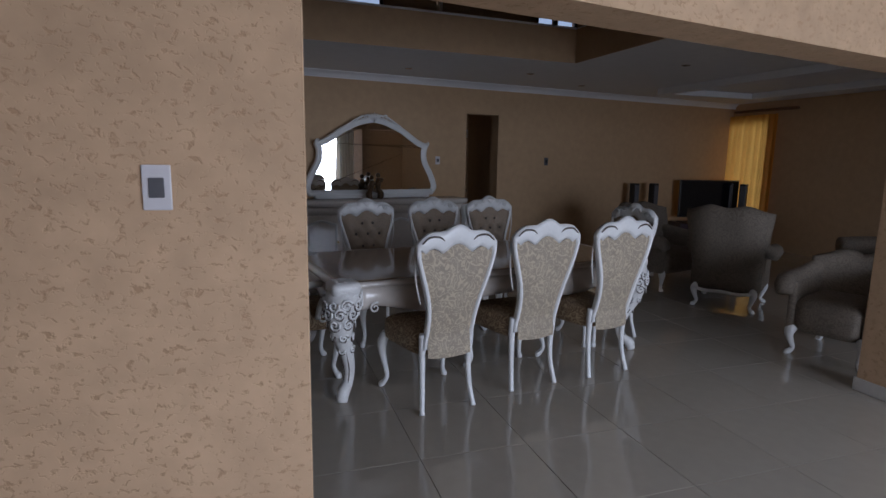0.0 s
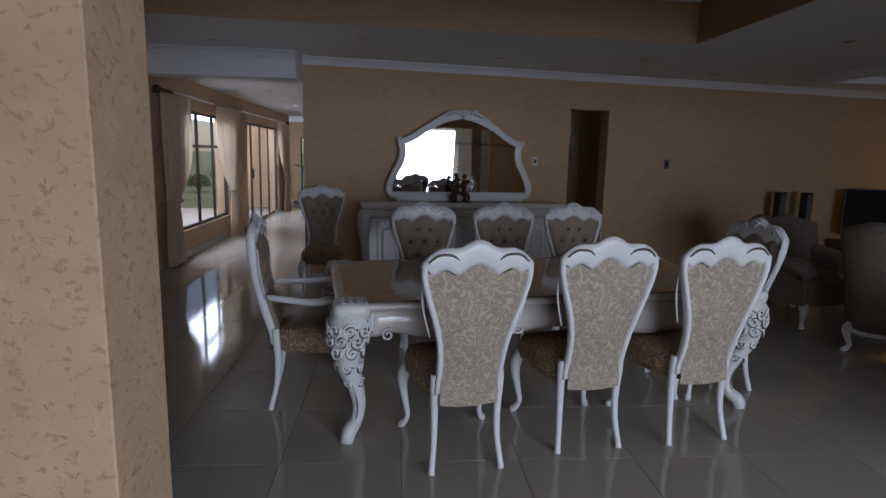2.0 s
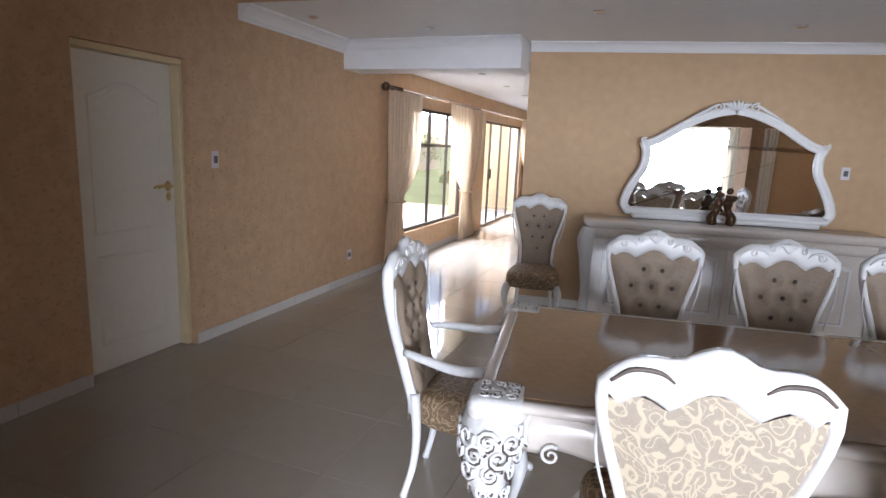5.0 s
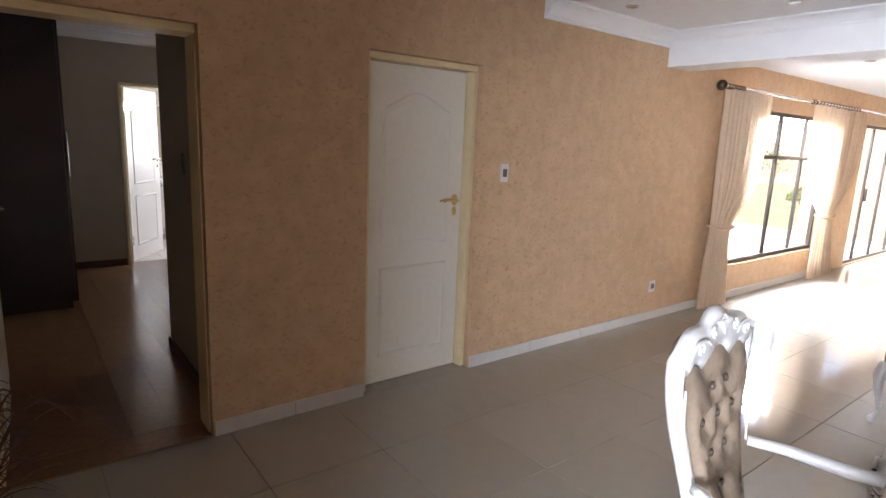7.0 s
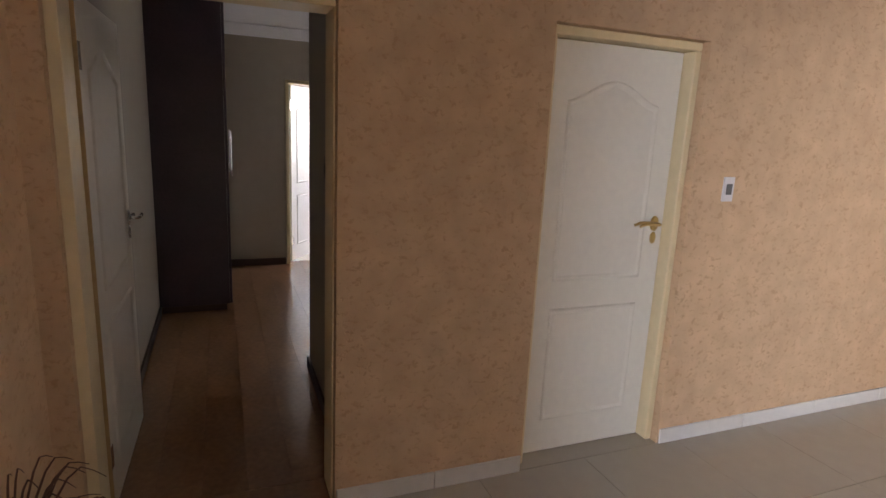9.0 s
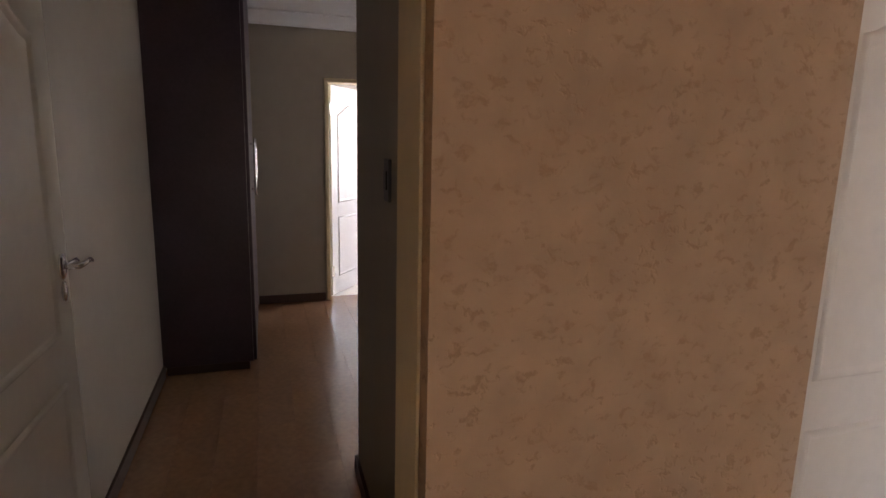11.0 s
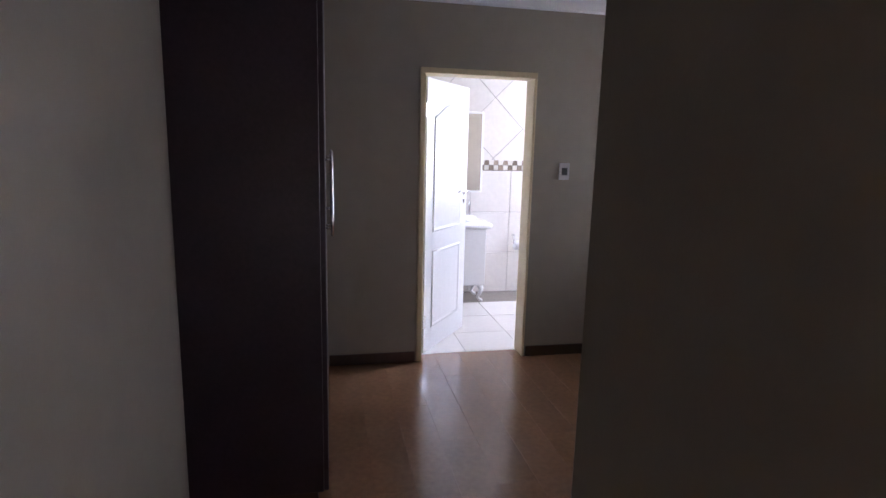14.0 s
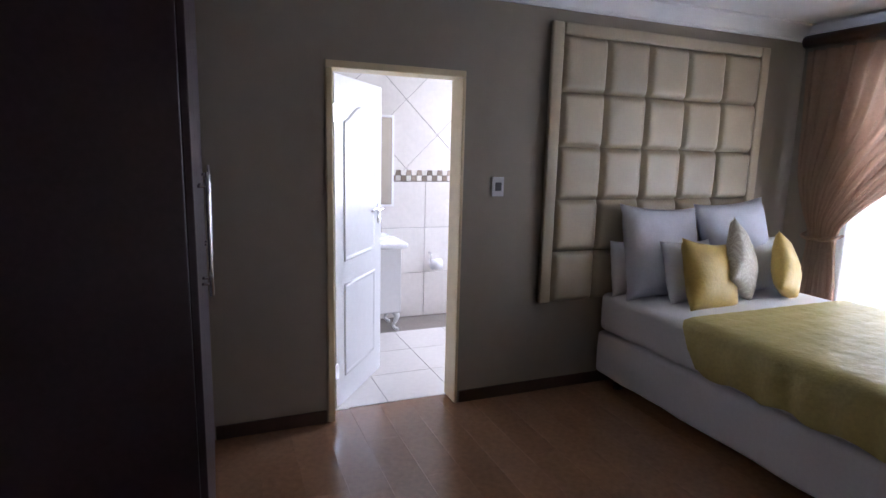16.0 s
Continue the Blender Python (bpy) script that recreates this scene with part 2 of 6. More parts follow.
def box(bm, x0, y0, z0, x1, y1, z1, bevel=0.0, segs=2):
    r = bmesh.ops.create_cube(bm, size=1.0, matrix=Matrix.Translation(((x0 + x1) / 2, (y0 + y1) / 2, (z0 + z1) / 2)) @ Matrix.Diagonal((abs(x1 - x0), abs(y1 - y0), abs(z1 - z0), 1)))
    if bevel:
        es = list({e for v in r["verts"] for e in v.link_edges})
        bmesh.ops.bevel(bm, geom=es, offset=bevel, segments=segs, profile=0.5, affect="EDGES")
    return bm


def new_box(*a, **k):
    return box(bmesh.new(), *a, **k)


def skin(bm, sections, closed=False, caps=True):
    """Joins rings of equal length into one skin."""
    rings = [[bm.verts.new(p) for p in s] for s in sections]
    k = len(rings[0])
    pairs = list(zip(rings, rings[1:])) + ([(rings[-1], rings[0])] if closed else [])
    for a, b in pairs:
        for i in range(k):
            bm.faces.new((a[i], a[(i + 1) % k], b[(i + 1) % k], b[i]))
    if caps and not closed:
        bm.faces.new(rings[0][::-1])
        bm.faces.new(rings[-1])
    return bm


def curve_points(ctrl, n):
    """Catmull-Rom through control rows of any width."""
    c = np.array(ctrl, float)
    c = np.vstack([2 * c[0] - c[1], c, 2 * c[-1] - c[-2]])
    out = []
    for s in np.linspace(0, len(c) - 3 - 1e-6, n):
        i, u = int(s), s - int(s)
        a, b, d, e = c[i : i + 4]
        out.append(0.5 * (2 * b + (d - a) * u + (2 * a - 5 * b + 4 * d - e) * u**2 + (3 * b - a - 3 * d + e) * u**3))
    return np.array(out)


def tube(bm, ctrl, n=16, k=8, flat=1.0, caps=True):
    """A round limb along rows of (x, y, z, radius)."""
    pts = curve_points(ctrl, n)
    p, r = pts[:, :3], np.maximum(pts[:, 3], 0.001)
    tan = np.gradient(p, axis=0)
    tan /= np.linalg.norm(tan, axis=1)[:, None] + 1e-9
    ref = np.array([0, 0, 1.0]) if abs(tan[0][2]) < 0.8 else np.array([1.0, 0, 0])
    rings = []
    side = np.cross(tan[0], ref)
    for i in range(n):
        side = side - tan[i] * (side @ tan[i])
        side /= np.linalg.norm(side) + 1e-9
        up = np.cross(side, tan[i])
        rings.append([tuple(p[i] + r[i] * (math.cos(a) * side + flat * math.sin(a) * up)) for a in np.linspace(0, 2 * math.pi, k, endpoint=False)])
    return skin(bm, rings, caps=caps)


def lathe(bm, profile, k=16, cx=0.0, cy=0.0):
    return skin(bm, [[(cx + r * math.cos(a), cy + r * math.sin(a), z) for a in np.linspace(0, 2 * math.pi, k, endpoint=False)] for r, z in profile])


def ball(bm, x, y, z, r, sx=1, sy=1, sz=1, u=10, v=6):
    bmesh.ops.create_uvsphere(bm, u_segments=u, v_segments=v, radius=r, matrix=Matrix.Translation((x, y, z)) @ Matrix.Diagonal((sx, sy, sz, 1)))
    return bm


def wall_with_holes(bm, axis, at, thick, u0, u1, z0, z1, holes):
    """A wall on the plane axis = at, growing by thick, from u0 to u1, with openings (u0, u1, z0, z1) right through it."""
    us = sorted({u0, u1, *[h[0] for h in holes], *[h[1] for h in holes]})
    for a, b in zip(us, us[1:]):
        cuts = sorted([(h[2], h[3]) for h in holes if h[0] <= a and h[1] >= b])
        z = z0
        for c, d in cuts + [(z1, z1)]:
            if c - z > 1e-4:
                if axis == "x":
                    box(bm, at, a, z, at + thick, b, c)
                else:
                    box(bm, a, at, z, b, at + thick, c)
            z = d
    bmesh.ops.remove_doubles(bm, verts=bm.verts, dist=1e-5)
    return bm

# ---------- plan ----------
LW = -2.065            # face of the wall with the two doors
PY0, PY1, PX = 1.508, 1.779, 0.325   # cross wall with the light switch, and its free end
CEIL = 2.575            # soffit round the void
BACK = pose(-0.184, 7.064, 0, 0, 0, 8.9)  # frame of the mirror wall: x along it, -y towards the table


def in_back(bm):
    bmesh.ops.transform(bm, matrix=BACK, verts=bm.verts)
    return bm


# ---------- dining hall, entrance and sun room: walls ----------
wall_west = structure("wall_west", wall_with_holes(bmesh.new(), "x", LW, -0.22, 1.906, 16.3, -0.02, 5.6, [(1.99, 2.905, -0.02, 2.082), (3.815, 4.662, -0.02, 2.085), (8.30, 10.63, 0.385, 2.065), (11.90, 14.76, 0.02, 2.065)]), "ochre_plaster", "ochre scratched plaster wall with two door openings and windows", "wall")
wall_entrance_west = structure("wall_entrance_west", new_box(-2.5, -3.7, -0.02, -2.29, 1.559, 2.6), "ochre_plaster", "ochre plaster side wall of the entrance", "wall")
bm = bmesh.new()
skin(bm, [[(LW - 0.22, PY0, z), (PX - 0.004, PY0, z), (PX, PY0 + 0.004, z), (PX, PY1 - 0.004, z), (PX - 0.004, PY1, z), (LW - 0.0, 1.905, z), (LW - 0.22, 1.905, z)] for z in (-0.02, 5.6)])
cross_wall = structure("wall_cross", bm, "ochre_plaster", "ochre scratched plaster cross wall with a free end", "wall")
HT = math.tan(radians(9.8))
structure("wall_header", skin(bmesh.new(), [[(PX + 0.001, PY0, z), (9.0, PY0 + (9.0 - PX) * HT, z), (9.0, PY1 + (9.0 - PX) * HT, z), (PX + 0.001, PY1, z)] for z in (2.09, 5.6)]), "ochre_plaster", "ochre plaster header over the wide opening", "wall")
structure("wall_stub", new_box(4.06, 2.0, -0.02, 4.28, 2.42, 2.10, 0.006), "ochre_plaster", "ochre plaster wall stub beside the wide opening", "wall")
structure("wall_mirror", in_back(wall_with_holes(bmesh.new(), "y", 0, 0.2, 0.0, 9.25, -0.02, CEIL, [(3.31, 3.85, -0.02, 2.14)])), "ochre_smooth", "smooth ochre wall behind the sideboard", "wall")
structure("wall_passage_back", in_back(new_box(2.6, 1.5, -0.02, 4.2, 1.6, 2.6)), "ochre_smooth", "back wall of the passage behind the doorway", "wall")
structure("wall_living_east", wall_with_holes(bmesh.new(), "x", 8.8, 0.2, 1.6, 8.9, -0.02, 2.6, [(7.63, 8.53, 0.1, 2.3)]), "ochre_smooth", "ochre wall of the living room with windows", "wall")
structure("wall_entrance_south", wall_with_holes(bmesh.new(), "y", -3.5, -0.2, -2.5, 9.0, -0.02, 2.6, [(1.4, 6.4, 0.25, 2.4)]), "ochre_smooth", "ochre wall of the entrance with a wide window", "wall")
structure("wall_entrance_east", new_box(8.8, -3.7, -0.02, 9.0, 1.6, 2.6), "ochre_smooth", "ochre side wall of the entrance", "wall")
structure("ceiling_entrance", skin(bmesh.new(), [[(-2.5, -3.7, z), (9.0, -3.7, z), (9.0, PY0 - 0.001 + (9.0 - PX) * HT, z), (PX, PY0 - 0.001, z), (-2.5, PY0 - 0.001, z)] for z in (2.6, 2.75)]), "ceiling_white", "white entrance ceiling", "ceiling")
structure("wall_sunroom_east", new_box(1.6, 7.6, -0.02, 1.8, 20.0, 2.6), "ochre_smooth", "ochre inner wall of the sun room", "wall")
structure("wall_sunroom_north", wall_with_holes(bmesh.new(), "y", 19.8, 0.2, -3.4, 1.8, -0.02, 2.6, [(-2.36, -1.40, 0.0, 2.0)]), "ochre_smooth", "ochre end wall of the sun room with a glazed door", "wall")
structure("wall_sunroom_bay", wall_with_holes(bmesh.new(), "x", -3.2, -0.2, 16.3, 19.8, -0.02, 2.6, [(16.75, 19.15, 0.4, 2.05)]), "ochre_smooth", "ochre wall of the sun room bay with a window", "wall")
structure("wall_bay_return", new_box(-3.2, 16.1, -0.02, LW - 0.221, 16.3, 2.6), "ochre_smooth", "short return wall of the bay", "wall")

# soffit round the double-height void, its upstand and the gallery above
bm = bmesh.new()
VY = 5.19  # edge of the void at the west wall
v = [bm.verts.new(p) for p in ((LW, VY, CEIL), (3.6, VY + 0.36, CEIL), (3.6, PY1 + 0.45, CEIL), (8.8, PY1 + 1.3, CEIL), (8.8, 8.75, CEIL), (LW, 7.12, CEIL))]
f0 = bm.faces.new(v)
ex = bmesh.ops.extrude_face_region(bm, geom=[f0])
bmesh.ops.translate(bm, verts=[e for e in ex["geom"] if isinstance(e, bmesh.types.BMVert)], vec=(0, 0, 0.38))
ceiling_dining = structure("ceiling_dining", bm, "ceiling_white", "white soffit of the dining hall with a deep ochre edge", "ceiling")
bm = bmesh.new()
tilt = math.atan2(0.36, 3.6 - LW)
skin(bm, [[(LW, VY - 0.012, CEIL - 0.0), (LW, VY - 0.002, CEIL), (LW, VY - 0.002, 2.93), (LW, VY - 0.012, 2.93)], [(3.588, VY + 0.35, CEIL), (3.6, VY + 0.358, CEIL), (3.6, VY + 0.358, 2.93), (3.588, VY + 0.35, 2.93)]])
structure("void_fascia_north", bm, "ochre_smooth", "ochre plaster edge of the gallery", "fascia")
structure("void_fascia_east", new_box(3.586, PY1 + 0.45, CEIL, 3.598, VY + 0.34, 2.93), "ochre_smooth", "ochre plaster edge of the gallery", "fascia")
structure("ceiling_void", new_box(LW - 0.2, PY1 - 0.2, 5.6, 8.0, 8.0, 5.75), "ceiling_white", "white upper ceiling", "ceiling")
structure("wall_gallery_north", wall_with_holes(bmesh.new(), "y", 7.7, 0.2, LW - 0.22, 8.0, 2.93, 5.6, [(0.8, 1.9, 3.15, 3.8), (4.2, 4.9, 3.15, 3.8)]), "ochre_smooth", "ochre gallery wall with windows", "wall")
structure("wall_gallery_east", new_box(7.8, PY1, 2.93, 8.0, 7.7, 5.6), "ochre_smooth", "ochre gallery side wall", "wall")
bm = bmesh.new()
box(bm, LW + 0.001, 6.75, CEIL - 0.28, -0.2, 7.1, CEIL - 0.001, 0.004, 1)
structure("beam", bm, "ceiling_white", "white boxed beam over the way to the sun room", "beam")
# sun room ceiling with a stepped edge
bm = bmesh.new()
box(bm, LW + 0.001, 7.101, 2.47, -0.75, 16.3, 2.64)
box(bm, -0.75, 7.101, 2.40, -0.19, 19.8, 2.64)
box(bm, -0.19, 7.6, 2.40, 1.6, 19.8, 2.64)
box(bm, -3.2, 16.3, 2.47, -0.75, 19.8, 2.64)
structure("ceiling_sunroom", bm, "ceiling_white", "white sun room ceiling with a stepped edge", "ceiling")


def moulding(bm, p0, p1, out, z_top, size):
    """A cove cornice from p0 to p1 under z_top; out points into the room."""
    prof = [(0, 0), (1, 0), (1, -0.14), (0.82, -0.2), (0.6, -0.34), (0.4, -0.56), (0.26, -0.8), (0.18, -0.86), (0.18, -1), (0, -1)]
    o = Vector((out[0], out[1], 0))
    return skin(bm, [[tuple(Vector((p[0], p[1], z_top)) + o * a * size + Vector((0, 0, b * size))) for a, b in prof] for p in (p0, p1)])


def b2w(u, off):
    q = BACK @ Vector((u, -off, 0))
    return q.x, q.y


d = (BACK.to_3x3() @ Vector((0, -1, 0)))
structure("cornice_mirror_wall", moulding(bmesh.new(), b2w(-0.0, 0.001), b2w(9.1, 0.001), d, CEIL - 0.001, 0.085), "ceiling_white", "white plaster cove cornice", "cornice")
structure("cornice_west", moulding(bmesh.new(), (LW + 0.001, VY), (LW + 0.001, 6.75), (1, 0), CEIL - 0.001, 0.12), "ceiling_white", "white plaster cove cornice", "cornice")
structure("cornice_beam", moulding(bmesh.new(), (LW, 6.749), (-0.2, 6.749), (0, -1), CEIL - 0.001, 0.09), "ceiling_white", "white plaster cornice on the beam", "cornice")
# lowered tray of the living room ceiling
bm = bmesh.new()
for a in ((5.9, 3.4, 7.7, 3.55), (5.9, 6.9, 7.7, 7.05), (5.9, 3.55, 6.05, 6.9), (7.55, 3.55, 7.7, 6.9)):
    box(bm, a[0], a[1], CEIL - 0.09, a[2], a[3], CEIL - 0.001, 0.01)
structure("ceiling_tray", bm, "ceiling_white", "white stepped tray on the living room ceiling", "ceiling")

# glass balustrade of the gallery
rail = thing("gallery_balustrade", "frameless glass balustrade with steel posts along the gallery edge", "balustrade", pose(LW, VY + 0.05, 2.921, 0, 0, math.degrees(tilt)))
for i in range(5):
    part("post", lathe(bmesh.new(), [(0.035, 0), (0.035, 0.01), (0.021, 0.02), (0.021, 0.92), (0.03, 0.93), (0.03, 0.95), (0.0, 0.96)], 12, 0.12 + i * 1.32, 0.0), "chrome", rail, smooth=True)
for i in range(4):
    part("pane", new_box(0.16 + i * 1.32, -0.006, 0.10, 1.40 + i * 1.32, 0.006, 0.90), "glass", rail)
part("handrail", tube(bmesh.new(), [(0.1, 0, 0.98, 0.022), (2.7, 0, 0.98, 0.022), (5.45, 0, 0.98, 0.022)], 12, 10), "chrome", rail, smooth=True)

# ---------- bedroom, passage and bathroom: walls ----------
YL, YR, XE, XB, YW = 1.985, 3.013, -3.545, -6.525, 6.85
structure("wall_passage_south", new_box(-6.7, YL - 0.2, -0.02, LW - 0.221, YL, 2.60), "olive_paint", "olive grey painted passage wall", "wall")
structure("wall_passage_north", skin(bmesh.new(), [[(XE, YR, z), (LW - 0.221, 3.0, z), (LW - 0.221, YR + 0.14, z), (XE, YR + 0.14, z)] for z in (-0.02, 2.60)]), "olive_paint", "olive grey painted passage wall ending at the bedroom", "wall")
structure("wall_bedroom_east", new_box(XE, YR + 0.141, -0.02, XE + 0.14, YW, 2.60), "olive_paint", "olive grey bedroom wall", "wall")
structure("wall_bedroom_north", wall_with_holes(bmesh.new(), "y", YW, 0.2, -6.7, XE + 0.14, -0.02, 2.60, [(-6.0, -3.9, 0.15, 2.3)]), "olive_paint", "olive grey bedroom wall with a wide window", "wall")
structure("wall_bathroom_side", wall_with_holes(bmesh.new(), "x", XB, -0.15, YL, YW, -0.02, 2.60, [(3.18, 4.01, -0.02, 2.077)]), "olive_paint", "olive grey bedroom wall with the bathroom door opening", "wall")
structure("ceiling_bedroom", new_box(-6.7, YL - 0.2, 2.60, LW - 0.221, YW + 0.2, 2.74), "ceiling_white", "white bedroom ceiling", "ceiling")
for nm, p0, p1, o in (("cornice_bathroom_side", (XB + 0.001, YL), (XB + 0.001, YW), (1, 0)), ("cornice_bedroom_north", (XB, YW - 0.001), (XE, YW - 0.001), (0, -1)), ("cornice_passage", (XE - 0.001, YR), (XE - 0.001, YW), (-1, 0))):
    structure(nm, moulding(bmesh.new(), p0, p1, o, 2.599, 0.11), "ceiling_white", "white plaster cove cornice", "cornice")
XT = -8.45
structure("wall_bathroom_west", new_box(XT - 0.2, 1.9, -0.02, XT - 0.012, 6.2, 2.66), "grout", "tiled bathroom back wall", "wall")
structure("wall_bathroom_south", new_box(XT - 0.2, 2.5, -0.02, XB - 0.151, 2.62, 2.66), "bath_tile", "pale tiled bathroom side wall", "wall")
structure("wall_bathroom_north", wall_with_holes(bmesh.new(), "y", 5.9, 0.2, XT - 0.2, XB - 0.151, -0.02, 2.66, [(-8.35, -7.05, 1.0, 2.2)]), "bath_tile", "pale tiled bathroom wall with a window", "wall")
structure("ceiling_bathroom", new_box(XT - 0.2, 2.5, 2.66, XB - 0.151, 6.2, 2.8), "ceiling_white", "white bathroom ceiling", "ceiling")

# ---------- floors, ground ----------
floor = structure("floor", new_box(LW - 0.22, -3.7, -0.10, 9.0, 20.0, -0.006), "grout", "polished cream porcelain tile floor", "floor")
structure("floor_bay", new_box(-3.4, 15.5, -0.10, LW - 0.221, 20.0, -0.001), "floor_tile", "polished cream tile floor of the bay", "floor")
structure("floor_threshold", new_box(LW - 0.219, 1.992, -0.0055, LW - 0.02, 2.903, 0.001), "laminate", "laminate floor edge in the doorway", "floor")
floor_bed = structure("floor_bedroom", new_box(-6.68, YL, -0.10, LW - 0.221, YW, -0.005), "dark_skirting", "glossy brown laminate plank floor", "floor")
floor_bath = structure("floor_bathroom", new_box(XT - 0.2, 2.5, -0.10, XB - 0.0, 6.2, -0.004), "grout", "pale tiled bathroom floor", "floor")
bm = bmesh.new()
bmesh.ops.create_grid(bm, x_segments=2, y_segments=2, size=400, matrix=Matrix.Translation((0, 0, -0.14)))
structure("ground", bm, "grass", "mown green lawn round the house", "ground")
structure("terrace", new_box(-6.2, 7.0, -0.139, LW - 0.23, 16.0, -0.06), "paving", "pale concrete terrace beside the sun room", "pavement")
structure("path_end", new_box(-4.5, 20.01, -0.139, 1.0, 22.0, -0.06), "paving", "pale paved strip behind the end door", "pavement")

structure("floor_door_recess", new_box(LW - 0.219, 3.817, -0.0055, LW - 0.0005, 4.66, 0.0), "floor_tile", "cream tile in the door recess", "floor")
structure("wall_passage_side_a", in_back(new_box(2.5, 0.201, -0.02, 2.6, 1.6, 2.6)), "ochre_smooth", "side wall of the passage behind the doorway", "wall")
structure("wall_passage_side_b", in_back(new_box(4.2, 0.201, -0.02, 4.3, 1.6, 2.6)), "ochre_smooth", "side wall of the passage behind the doorway", "wall")
structure("ceiling_passage", in_back(new_box(2.5, 0.201, 2.45, 4.3, 1.6, 2.55)), "ceiling_white", "white passage ceiling", "ceiling")
# ---------- skirtings ----------
bm = bmesh.new()
for a, b in ((1.93, 1.985), (2.91, 3.81), (4.667, 11.4), (14.3, 15.6)):
    n = max(1, round((b - a) / 0.6))
    for i in range(n):
        box(bm, LW + 0.001, a + (b - a) * i / n + 0.0015, 0.0, LW + 0.013, a + (b - a) * (i + 1) / n - 0.0015, 0.085, 0.003, 1)
structure("baseboard_west", bm, "skirting_tile", "pale tile skirting in short lengths", "skirting")
bm = bmesh.new()
for i in range(4):
    box(bm, LW + 0.02 + i * 0.56, PY0 - 0.013, 0.0, LW + 0.02 + (i + 1) * 0.56 - 0.003, PY0 - 0.001, 0.085, 0.003, 1)
box(bm, PX + 0.001, PY0 - 0.012, 0, PX + 0.013, PY1 + 0.012, 0.085, 0.003, 1)
structure("baseboard_cross", bm, "skirting_tile", "pale tile skirting in short lengths", "skirting")
bm = bmesh.new()
box(bm, 4.047, 1.99, 0, 4.059, 2.42, 0.09, 0.003, 1)
box(bm, 4.047, 2.421, 0, 4.28, 2.433, 0.09, 0.003, 1)
structure("baseboard_stub", bm, "skirting_tile", "pale tile skirting round the wall stub", "skirting")
structure("baseboard_mirror", in_back(new_box(0.0, -0.013, 0.0, 3.1, -0.001, 0.085, 0.003, 1)), "skirting_tile", "pale tile skirting", "skirting")
for nm, a in (("baseboard_passage_south", (-4.92, YL + 0.001, LW - 0.24, YL + 0.016)), ("baseboard_passage_end", (XE - 0.016, YR - 0.016, XE - 0.001, YR + 0.14)), ("baseboard_bath_a", (XB + 0.001, 2.56, XB + 0.016, 3.17)), ("baseboard_bath_b", (XB + 0.001, 4.02, XB + 0.016, YW))):
    structure(nm, new_box(a[0], a[1], 0.001, a[2], a[3], 0.08, 0.004), "dark_skirting", "dark stained timber skirting", "skirting")


structure("baseboard_passage_north", skin(bmesh.new(), [[(XE, YR - 0.001, z), (XE, YR - 0.016, z), (LW - 0.24, 2.984, z), (LW - 0.24, 2.999, z)] for z in (0.001, 0.08)]), "dark_skirting", "dark stained timber skirting", "skirting")


# ---------- doors ----------
def door_frame(name, m, w, h, depth, label, slim=0.04):
    """A pressed frame inside an opening of w by h; local x along the wall, y into the wall."""
    fr = thing(name, label, "door frame", m, kind="structure")
    for nm, a in (("jamb", (0.001, 0, 0.001, 0.04, depth, h - 0.041)), ("jamb", (w - slim, 0, 0.001, w - 0.001, depth, h - 0.041)), ("head", (0.001, 0, h - 0.04, w - 0.001, depth, h - 0.001))):
        part(nm, new_box(*a, bevel=min(0.007, slim / 3), segs=3), "cream_frame", fr)
    return fr


def lever_handle(parent, x, side, z, material, way=-1):
    """A lever with its rose and keyhole plate; side is the y of the door face and its sign."""
    s = 1 if side > 0 else -1
    h = bmesh.new()
    skin(h, [[(x + r * math.cos(a), side + s * yy, z + 1.5 * r * math.sin(a)) for a in np.linspace(0, 2 * math.pi, 14, endpoint=False)] for r, yy in ((0.026, 0.0005), (0.026, 0.006), (0.018, 0.010))])
    hp = part("handle", h, material, parent, "polished metal lever handle", True)
    part("lever", tube(bmesh.new(), [(x, side + s * 0.008, z, 0.009), (x, side + s * 0.045, z, 0.009), (x + way * 0.03, side + s * 0.052, z + 0.003, 0.009), (x + way * 0.09, side + s * 0.05, z + 0.004, 0.008), (x + way * 0.125, side + s * 0.046, z - 0.008, 0.007)], 12, 8), material, hp, smooth=True)
    k = bmesh.new()
    skin(k, [[(x + r * math.cos(a), side + s * yy, z - 0.075 + 1.7 * r * math.sin(a)) for a in np.linspace(0, 2 * math.pi, 14, endpoint=False)] for r, yy in ((0.018, 0.0005), (0.018, 0.006), (0.012, 0.008))])
    part("keyhole", k, material, hp, smooth=True)


